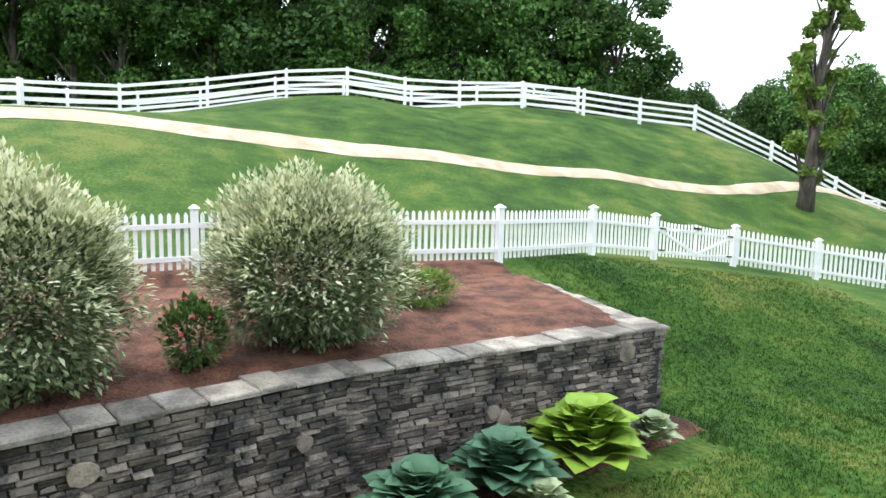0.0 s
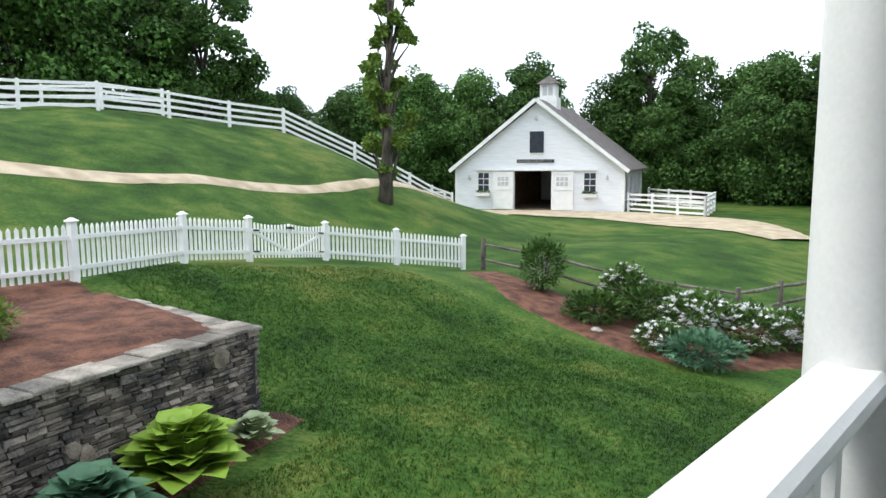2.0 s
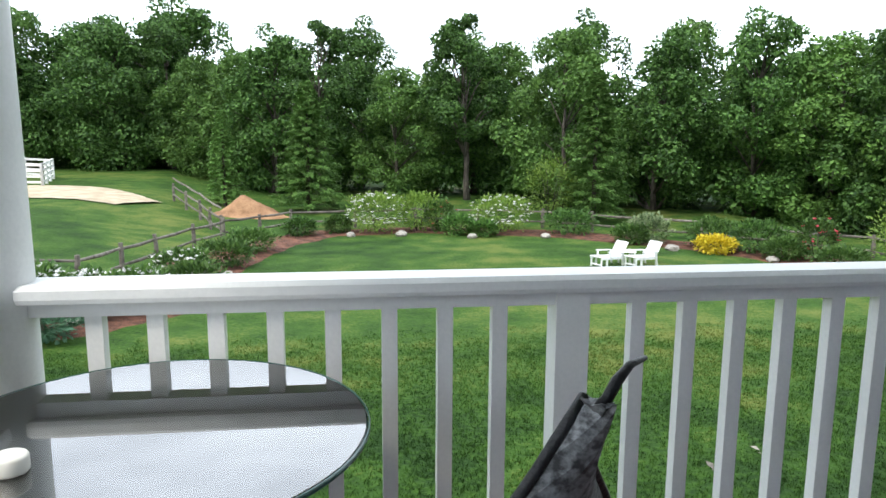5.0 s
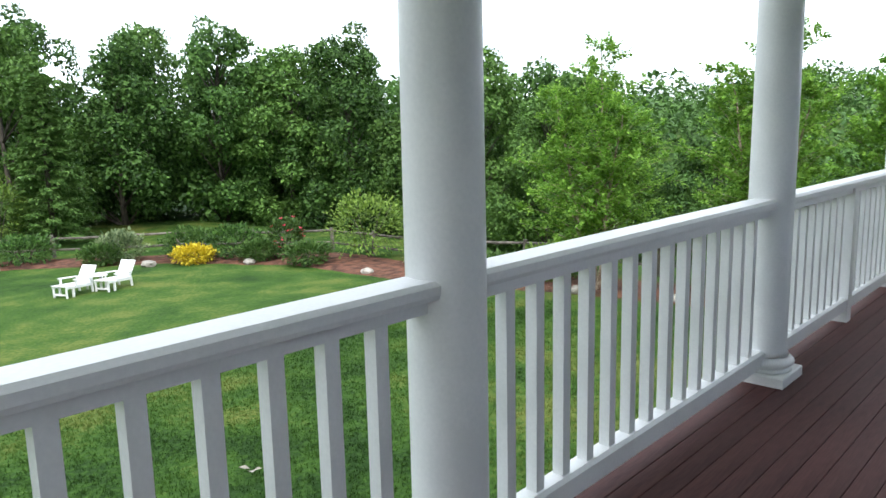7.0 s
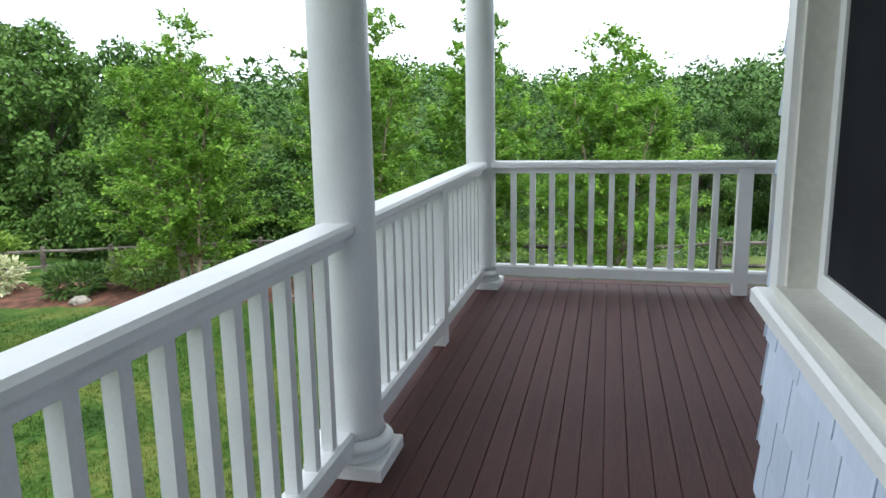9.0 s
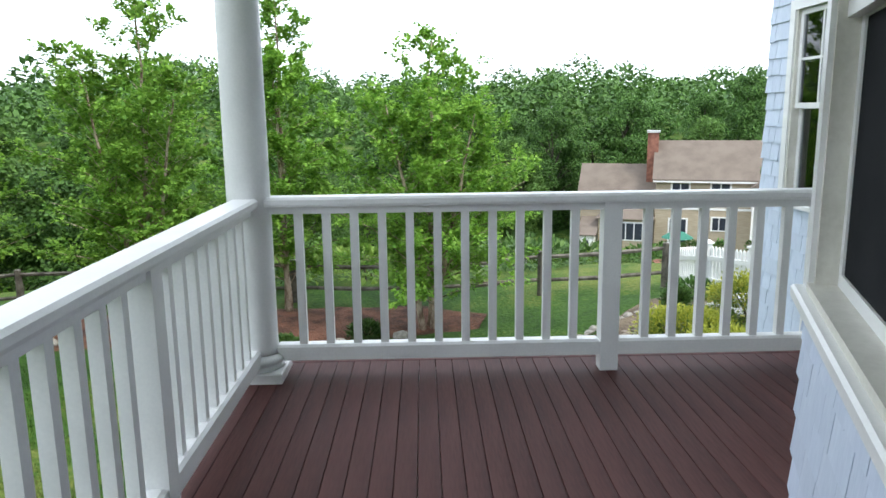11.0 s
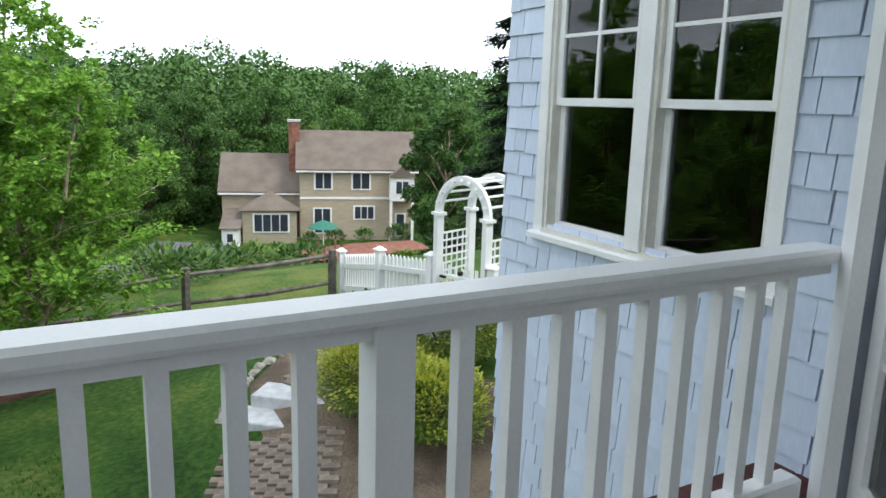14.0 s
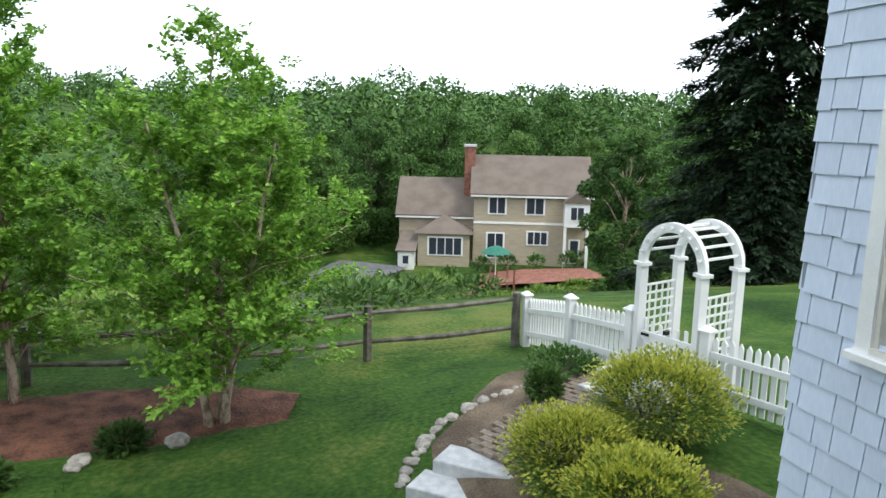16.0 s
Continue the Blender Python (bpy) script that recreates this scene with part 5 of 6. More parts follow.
board_fence([(-32, -22), (-34.4, -9), (-36.4, 2), (-36.6, 11), (-35.2, 17.6), (-34.2, 24), (-33.2, 28.5), (-32.4, 32.5), (-33.5, 38)], "white four-board paddock fence over the hilltop", gap=3.4)
board_fence([(-37.5, -11), (-41.5, -2), (-43, 6), (-42, 14), (-36.6, 18)], "white paddock fence behind the hilltop", rails=3, gap=3.6)
board_fence([(-33.9, -9), (-39, -15)], "white board fence beside the track", gap=3.0)
board_fence([(-39.5, 41.5), (-36.8, 41.0)], "short white fence beside the barn", rails=3)


def rail_fence(pts, label, rails=2, hgt=1.0, gap=2.8):
    rnd = random.Random(len(pts))
    t = thing("split_rail_fence", label, "fence", group="split rail fences")
    line = []
    for (x0, y0), (x1, y1) in zip(pts, pts[1:]):
        k = max(1, round(math.hypot(x1 - x0, y1 - y0) / gap))
        line += [(x0 + (x1 - x0) * i / k, y0 + (y1 - y0) * i / k) for i in range(k)]
    line.append(pts[-1])
    for x, y in line:
        z = H(x, y)
        part("post", Mesh().tube([(x, y, z - 0.2), (x + rnd.uniform(-0.02, 0.02), y, z + hgt * 0.6), (x + rnd.uniform(-0.03, 0.03), y, z + hgt)], [0.085, 0.08, 0.07], 6), M_oldwood, t)
    for (x0, y0), (x1, y1) in zip(line, line[1:]):
        for r in range(rails):
            z = 0.35 + 0.47 * r
            a, b = Vector((x0, y0, H(x0, y0) + z + rnd.uniform(-0.03, 0.03))), Vector((x1, y1, H(x1, y1) + z + rnd.uniform(-0.03, 0.03)))
            m = a.lerp(b, 0.5) + Vector((0, 0, -0.03))
            part("rail", Mesh().tube([a, m, b], [0.04, 0.055, 0.04], 6), M_oldwood, t)
    return t


rail_fence([(-13.6, 16.2), (-9.0, 16.3), (-6.2, 17.6), (-5.4, 22.0), (-4.4, 28.5)], "weathered grey split rail fence behind the flower bed")
rail_fence([(-4.4, 28.5), (-2.0, 32.6), (4, 34.0), (10, 32.0), (16, 27.8), (19.7, 22), (20.3, 15), (20.1, 8), (19.9, 2), (19.3, -3.3), (18.9, -5.8)], "weathered grey split rail fence round the lawn", hgt=0.95)
rail_fence([(-9, 40.0), (-6.5, 34.5), (-4.6, 29.3)], "dark split rail fence running down from the barn", rails=3)


def arbor():
    t = thing("garden_arbor", "white arched wooden arbor with lattice sides", "arbor")
    a, b = Vector((*AL, 0)), Vector((*AR, 0))
    z0, zs = H(*AL), -0.30
    f = (b - a)
    wd = f.length
    f.normalize()
    back = Vector((f.y, -f.x, 0))
    if back.y > 0:
        back = -back
    dp = 0.75
    up = Vector((0, 0, 1))
    for base in (a, b):
        for k in (0, 1):
            p = base + back * dp * k
            part("post", Mesh().beam(p + up * (z0 - 0.1), p + up * zs, 0.11, 0.11), M_white, t)
            part("post_cap", Mesh().beam(p + up * zs, p + up * (zs + 0.045), 0.17, 0.17), M_white, t)
        # lattice side
        lat = Mesh()
        n = 5
        for i in range(n + 1):
            p = base + back * (0.06 + (dp - 0.12) * i / n)
            lat.beam(p + up * (z0 + 0.35), p + up * (zs - 0.28), 0.03, 0.012)
        for i in range(9):
            z = z0 + 0.35 + (zs - 0.28 - z0 - 0.35) * i / 8
            lat.beam(base + back * 0.05 + up * z, base + back * (dp - 0.05) + up * z, 0.012, 0.03)
        part("lattice", lat, M_white, t)
    r = wd / 2
    c = a.lerp(b, 0.5) + up * (zs + 0.04)

    n = 18
    for k in (0, 1):
        o = c + back * dp * k
        for r0, r1 in ((r - 0.055, r + 0.055),):
            me = Mesh()
            for i in range(n + 1):
                th = math.pi * i / n
                e = -f * math.cos(th) + up * math.sin(th) * 1.12
                for rr, off in ((r0, -0.035), (r1, -0.035), (r1, 0.035), (r0, 0.035)):
                    me.v.append(tuple(o + e * rr + back * off))
            me.f = [(i * 4 + j, i * 4 + (j + 1) % 4, i * 4 + 4 + (j + 1) % 4, i * 4 + 4 + j) for i in range(n) for j in range(4)]
            part("arch", me, M_white, t)
    for i in range(1, 10):
        th = math.pi * i / 10
        p = c - f * math.cos(th) * r + up * math.sin(th) * r * 1.12
        part("slat", Mesh().beam(p - back * 0.1, p + back * (dp + 0.1), 0.03, 0.03), M_white, t)
    return t


arbor()


# ---- barn ----
def barn():
    o = Vector((-35.65, 41.1, 0))
    ang = math.degrees(math.atan2(0.35, 0.94))
    zb = -2.4
    W, D, E, P = 12.5, 13.5, 3.1, 8.0
    t = thing("barn", "white clapboard horse barn with brown gable roof, doors open", "barn", pose(o.x, o.y, zb, 0, 0, ang))
    xs = (4.55, 7.35)

    def gable(y0, y1, hole):
        m = Mesh()
        outer = [(0, 0), (W, 0), (W, E), (W / 2, P - 0.15), (0, E)]
        if hole:
            polys = [[(0, 0), (xs[0], 0), (xs[0], 2.9), (0, 2.9)], [(xs[1], 0), (W, 0), (W, 2.9), (xs[1], 2.9)], [(0, 2.9), (W, 2.9), (W, E), (W / 2, P - 0.15), (0, E)]]
        else:
            polys = [outer]
        for p in polys:
            n = len(p)
            m.quad_set([(x, y, z) for y in (y0, y1) for x, z in p], [tuple(range(n)), tuple(reversed(range(n, 2 * n)))] + [(i, n + i, n + (i + 1) % n, (i + 1) % n) for i in range(n)])
        return m

    part("front_wall", gable(0, 0.18, True), M_barnwhite, t)
    part("back_wall", gable(D - 0.18, D, False), M_barnwhite, t)
    part("side_wall", Mesh().box(0, 0.18, 0.18, D - 0.18, 0, E), M_barnwhite, t)
    part("side_wall", Mesh().box(W - 0.18, W, 0.18, 1.6, 0, E), M_barnwhite, t)
    part("side_wall", Mesh().box(W - 0.18, W, D - 1.2, D - 0.18, 0, E), M_barnwhite, t)
    side = Mesh().box(W - 0.18, W, 1.6, D - 1.2, 2.6, E)
    for k in range(4):
        y = 1.6 + (D - 2.8) * (k + 1) / 4
        part("stall_post", Mesh().box(W - 0.18, W, y - 0.25, y, 0, 2.6), M_barnwhite, t)
    part("side_wall", side, M_barnwhite, t)
    part("stall_wall", Mesh().box(W - 2.4, W - 2.2, 0.2, D - 0.2, 0, E), M_plank, t, "warm brown plank stall fronts")
    part("stall_wall", Mesh().box(3.4, 3.5, 0.2, D - 0.2, 0, E), M_plank, t, "warm brown plank stall fronts")
    part("barn_floor", Mesh().box(0.2, W - 0.2, 0.1, D - 0.2, 0.0, 0.06), M_soil, t)
    for s in (-1, 1):
        m = Mesh()
        e0, pk = (W / 2 + s * (W / 2 + 0.45), E - 0.28), (W / 2, P)
        m.quad_set([(x, y, z + dz) for y in (-0.45, D + 0.3) for x, z in (e0, pk) for dz in (0, 0.16)],
                   [(0, 1, 3, 2), (4, 6, 7, 5), (0, 4, 5, 1), (2, 3, 7, 6), (1, 5, 7, 3), (0, 2, 6, 4)])
        part("roof", m, M_barnroof, t, "brown asphalt shingle roof slope")
        part("rake_trim", Mesh().beam((e0[0], -0.5, e0[1] + 0.04), (pk[0], -0.5, pk[1] + 0.04), 0.08, 0.26), M_white, t)
    for x in (0.0, W):
        part("corner_board", Mesh().box(x - 0.12, x + 0.12, -0.03, 0.0, 0, E), M_white, t)
    for x0, x1, nm in ((2.95, 4.5, "L"), (7.4, 9.0, "R")):
        dr = part("barn_door", Mesh().box(x0, x1, -0.14, -0.05, 0.05, 2.85), M_white, t, "white sliding barn door")
        part("door_frame", Mesh().box(x0, x0 + 0.14, -0.17, -0.14, 0.05, 2.85).box(x1 - 0.14, x1, -0.17, -0.14, 0.05, 2.85).box(x0 + 0.14, x1 - 0.14, -0.17, -0.14, 0.05, 0.25)
             .box(x0 + 0.14, x1 - 0.14, -0.17, -0.14, 1.5, 1.66).box(x0 + 0.14, x1 - 0.14, -0.17, -0.14, 2.65, 2.85), M_white, dr)
        for i in range(3):
            for j in range(2):
                a = x0 + 0.35 + i * 0.3
                part("pane", Mesh().box(a, a + 0.24, -0.155, -0.141, 1.8 + j * 0.36, 2.1 + j * 0.36), M_granite, dr)
    part("door_track", Mesh().box(1.6, 10.7, -0.2, -0.03, 2.92, 3.06), M_white, t)
    for x0 in (1.75, 9.75):
        wnd = part("window", Mesh().box(x0 - 0.1, x0 + 0.95, -0.05, 0.0, 1.3, 2.85), M_white, t)
        for i in range(2):
            for j in range(3):
                part("pane", Mesh().box(x0 + 0.02 + i * 0.43, x0 + 0.4 + i * 0.43, -0.065, -0.05, 1.42 + j * 0.46, 1.82 + j * 0.46), M_navy, wnd)
        bx = part("flower_box", Mesh().box(x0 - 0.1, x0 + 0.95, -0.32, -0.06, 1.02, 1.26), M_white, t)
        fl = Mesh()
        rnd = random.Random(int(x0 * 7))
        for _ in range(60):
            fl.leaf(Vector((x0 + rnd.uniform(-0.1, 0.95), rnd.uniform(-0.34, -0.1), 1.24 + rnd.uniform(0, 0.15))), Vector((rnd.uniform(-1, 1), rnd.uniform(-1, 1), 0.6)), Vector((0, 0, 1)), 0.16, 0.12)
        part("flowers", fl, L_green, bx)
    loft = part("loft_door", Mesh().box(5.65, 6.85, -0.05, 0.0, 4.15, 5.85), M_white, t)
    part("loft_shutter", Mesh().box(5.72, 6.78, -0.075, -0.05, 4.22, 5.78), M_navy, loft, "dark blue loft shutter")
    sg = part("sign", Mesh().box(4.75, 7.55, -0.06, 0.0, 3.5, 3.74), M_navy, t, "dark sign board with pale letters")
    for i in range(12):
        part("letter", Mesh().box(4.9 + i * 0.215, 5.03 + i * 0.215, -0.072, -0.06, 3.57, 3.67), M_cap, sg)
    for x in (1.1, 11.4):
        part("lamp", Mesh().lathe([(0.05, 0), (0.11, 0.06), (0.1, 0.26), (0.02, 0.36)], 10, pose(x, -0.16, 2.25)), M_granite, t)
    part("gable_lamp", Mesh().lathe([(0.05, 0), (0.12, 0.08), (0.03, 0.3)], 10, pose(W / 2, -0.2, 6.6)), M_granite, t)
    cu = part("cupola", Mesh().box(W / 2 - 0.75, W / 2 + 0.75, 3.2, 4.7, P - 0.9, P + 0.5).box(W / 2 - 0.6, W / 2 + 0.6, 3.35, 4.55, P + 0.5, P + 1.5), M_white, t)
    part("cupola_roof", Mesh().quad_set([(W / 2 - 0.85, 3.1, P + 1.5), (W / 2 + 0.85, 3.1, P + 1.5), (W / 2 + 0.85, 4.8, P + 1.5), (W / 2 - 0.85, 4.8, P + 1.5), (W / 2, 3.95, P + 2.2)],
                                        [(3, 2, 1, 0), (0, 1, 4), (1, 2, 4), (2, 3, 4), (3, 0, 4)]), M_barnroof, cu)
    for x in (W / 2 - 0.4, W / 2 + 0.05):
        part("louvre", Mesh().box(x, x + 0.35, 3.33, 3.35, P + 0.62, P + 1.35), M_granite, cu)
    return t


barn()
ber = Vector((-35.65 + 12.5 * 0.94, 41.1 + 12.5 * 0.35))
board_fence([(ber.x + 0.2, ber.y + 0.4), (-17.6, 44.4)], "white three-board fence beside the barn yard", rails=4, gap=2.2)
board_fence([(-17.6, 44.4), (-19.5, 51.0), (-26.5, 55.0)], "white paddock fence behind the barn yard", rails=4)


# ---- far house ----
def far_house():
    ang = math.degrees(math.atan2(-0.944, -0.33))
    t = thing("house", "two-storey tan clapboard house with brown roof and brick chimney", "house", pose(70.5, -22.3, -11.7, 0, 0, ang))
    # local x runs along the front, +y to the viewer's far side is negative

    def block(name, x0, x1, y0, y1, z1, pk):
        m = Mesh().box(x0, x1, y0, y1, 0, z1)
        part("wall", m, M_tan, t)
        ym = (y0 + y1) / 2
        for x in (x0, x1):
            g = Mesh()
            g.quad_set([(x - 0.05, y0, z1), (x - 0.05, y1, z1), (x - 0.05, ym, pk - 0.1), (x + 0.05, y0, z1), (x + 0.05, y1, z1), (x + 0.05, ym, pk - 0.1)],
                       [(0, 1, 2), (5, 4, 3), (0, 3, 4, 1), (1, 4, 5, 2), (2, 5, 3, 0)])
            part("gable", g, M_tan, t)
        for e in (y0 - 0.35, y1 + 0.35):
            r = Mesh().quad_set([(x, y, z + dz) for x in (x0 - 0.35, x1 + 0.35) for y, z in ((e, z1 - 0.15), (ym, pk)) for dz in (0, 0.14)],
                                [(0, 1, 3, 2), (4, 6, 7, 5), (0, 4, 5, 1), (2, 3, 7, 6), (1, 5, 7, 3), (0, 2, 6, 4)])
            part("roof", r, M_roofbrown, t)
            part("fascia", Mesh().box(x0 - 0.3, x1 + 0.3, e - 0.06, e + 0.06, z1 - 0.3, z1 - 0.16), M_white, t)

    block("main", 0, 10.6, 0, 8, 6.8, 10.0)
    block("wing", -7.0, 0, 1.0, 8, 4.6, 7.7)
    part("band", Mesh().box(0, 10.6, -0.06, 0, 4.0, 4.2), M_white, t)
    ch = part("chimney", Mesh().box(-1.0, 0.0, 2.6, 3.9, 4, 10.9), M_brick, t, "red brick chimney")
    part("chimney_cap", Mesh().box(-1.1, 0.1, 2.5, 4.0, 10.9, 11.1), M_granite, ch)

    def window(x0, x1, z0, z1, y, n):
        w = part("window", Mesh().box(x0 - 0.12, x1 + 0.12, y - 0.07, y, z0 - 0.12, z1 + 0.12), M_white, t)
        for i in range(n):
            a = x0 + (x1 - x0) * i / n
            part("pane", Mesh().box(a + 0.05, a + (x1 - x0) / n - 0.05, y - 0.09, y - 0.07, z0, z1), M_navy, w)

    window(1.4, 2.9, 5.0, 6.4, 0, 2)
    window(4.8, 6.4, 5.0, 6.4, 0, 2)
    window(5.0, 6.8, 2.2, 3.3, 0, 3)
    window(1.3, 2.8, 0.9, 3.1, 0, 2)
    part("sunroom", Mesh().box(-5.0, -0.3, -1.6, 1.0, 0, 3.2), M_tan, t)
    part("sunroom_roof", Mesh().quad_set([(-5.3, -1.9, 3.2), (0, -1.9, 3.2), (0, 1.0, 3.2), (-5.3, 1.0, 3.2), (-2.65, 0.6, 4.7)], [(3, 2, 1, 0), (0, 1, 4), (1, 2, 4), (2, 3, 4), (3, 0, 4)]), M_roofbrown, t)
    window(-4.0, -1.0, 1.3, 2.8, -1.6, 4)
    part("porch_bay", Mesh().box(8.2, 10.4, -1.2, 0, 4.0, 6.2), M_white, t)
    for x in (8.3, 10.3):
        part("porch_post", Mesh().box(x - 0.12, x + 0.12, -1.15, -0.9, 0, 4.0), M_white, t)
    part("bay_roof", Mesh().quad_set([(8.0, -1.4, 6.2), (10.6, -1.4, 6.2), (9.3, -1.4, 7.2), (8.0, 0.8, 6.2), (10.6, 0.8, 6.2), (9.3, 2.4, 7.2)],
                                     [(0, 1, 2), (0, 3, 4, 1), (1, 4, 5, 2), (0, 2, 5, 3), (3, 5, 4)]), M_roofbrown, t)
    window(8.7, 9.9, 4.7, 5.8, -1.2, 2)
    window(8.9, 9.7, 0.6, 2.6, 0, 1)
    part("bulkhead", Mesh().box(-6.6, -5.2, -3.4, 1, 0, 1.9), M_white, t)
    part("bulkhead_roof", Mesh().quad_set([(-6.8, -3.6, 1.9), (-5.0, -3.6, 1.9), (-5.0, 1, 3.0), (-6.8, 1, 3.0), (-6.8, -3.6, 1.8), (-5.0, -3.6, 1.8), (-5.0, 1, 2.0), (-6.8, 1, 2.0)],
                                          [(0, 1, 2, 3), (7, 6, 5, 4), (0, 4, 5, 1), (1, 5, 6, 2), (2, 6, 7, 3), (3, 7, 4, 0)]), M_roofbrown, t)
    window(-6.2, -5.6, 0.7, 1.4, -3.4, 1)
    return t


far_house()
for i, (x, y, r) in enumerate(((66, -24, 0.9), (66.5, -27, 0.8), (66, -30, 1.0), (67, -32, 0.9), (65.5, -21.5, 0.9), (62, -17.5, 0.9))):
    shrub("garden_shrub", "dark round shrub before the far house", x, y, r, r * 1.4, L_wood if i % 2 else L_green, 350, 0.3, 70 + i, z=H(x, y) + 0.3)
um = thing("patio_umbrella", "closed green patio umbrella on the far patio", "umbrella", pose(63.5, -22.0, H(63.5, -22.0) + 0.5))
part("pole", Mesh().tube([(0, 0, 0), (0, 0, 2.3)], 0.04), M_white, um)
part("canopy", Mesh().lathe([(1.3, 1.9), (1.25, 1.95), (0.6, 2.35), (0.02, 2.55)], 12), M_greenp, um)
ps = thing("play_set", "dark red wooden climbing frame on the far lawn", "play set", pose(58, -20.5, H(58, -20.5)))
for sx in (-0.7, 0.7):
    for sy in (-0.7, 0.7):
        part("post", Mesh().beam((sx, sy, 0), (sx, sy, 2.2), 0.12, 0.12), M_brick, ps)
part("platform", Mesh().box(-0.8, 0.8, -0.8, 0.8, 1.2, 1.3), M_brick, ps)
part("slide", Mesh().beam((0, 0.8, 1.25), (0, 3.0, 0.1), 0.5, 0.06), M_brick, ps)
for i in range(9):
    u = i / 8
    x, y = 36.5 + 9 * u, -5.6 - 7.5 * u + (1.8 if i % 2 else -1.2)
    st = part("garden_stake", Mesh().tube([(x, y, H(x, y)), (x, y, H(x, y) + 1.9)], 0.05, 6), M_oldwood)
    tagged(st, "thin dark stake of the garden plot netting", "stake", "garden stakes")


# ---- garden ----
def lounge_chair(x, y, rz):
    t = thing("lawn_chair", "white resin reclining lawn chair on the grass", "chair", pose(x, y, H(x, y), 0, 0, rz), "lawn chairs")
    t.scale = (0.86, 0.9, 0.92)
    for s in (-0.28, 0.28):
        part("front_leg", Mesh().beam((0.45, s, 0), (0.45, s, 0.36), 0.06, 0.06), M_plastic, t)
        part("back_leg", Mesh().beam((-0.4, s, 0), (-0.32, s, 0.5), 0.06, 0.06), M_plastic, t)
        part("arm", Mesh().beam((0.42, s * 1.12, 0.55), (-0.35, s * 1.12, 0.5), 0.1, 0.03), M_plastic, t)
        part("arm_post", Mesh().beam((0.35, s * 1.12, 0.3), (0.35, s * 1.12, 0.55), 0.05, 0.05), M_plastic, t)
        part("side_rail", Mesh().beam((0.75, s, 0.33), (-0.4, s, 0.27), 0.04, 0.08), M_plastic, t)
    for i in range(9):
        u = i / 8
        part("seat_slat", Mesh().beam((0.75 - 1.05 * u, -0.28, 0.38 - 0.06 * u), (0.75 - 1.05 * u, 0.28, 0.38 - 0.06 * u), 0.1, 0.02), M_plastic, t)
    for i in range(7):
        s = -0.26 + i * 0.0867
        part("back_slat", Mesh().beam((-0.3, s, 0.3), (-0.66, s, 0.84), 0.075, 0.02), M_plastic, t)
    part("back_brace", Mesh().beam((-0.52, -0.29, 0.65), (-0.52, 0.29, 0.65), 0.05, 0.03), M_plastic, t)
    part("foot_slat", Mesh().beam((0.72, -0.28, 0.1), (0.72, 0.28, 0.1), 0.05, 0.05), M_plastic, t)
    for s in (-0.26, 0.26):
        part("foot_leg", Mesh().beam((0.72, s, 0), (0.72, s, 0.33), 0.05, 0.05), M_plastic, t)
    return t


lounge_chair(9.45, 21.2, 205)
lounge_chair(10.6, 21.1, 205)
sd = thing("side_table", "small white resin side table between lawn chairs", "table", pose(10.1, 21.4, H(10.1, 21.4)))
part("tabletop", Mesh().box(-0.25, 0.25, -0.25, 0.25, 0.42, 0.46, c=0.01), M_plastic, sd)
for sx in (-0.2, 0.2):
    for sy in (-0.2, 0.2):
        part("leg", Mesh().beam((sx, sy, 0), (sx, sy, 0.42), 0.05, 0.05), M_plastic, sd)

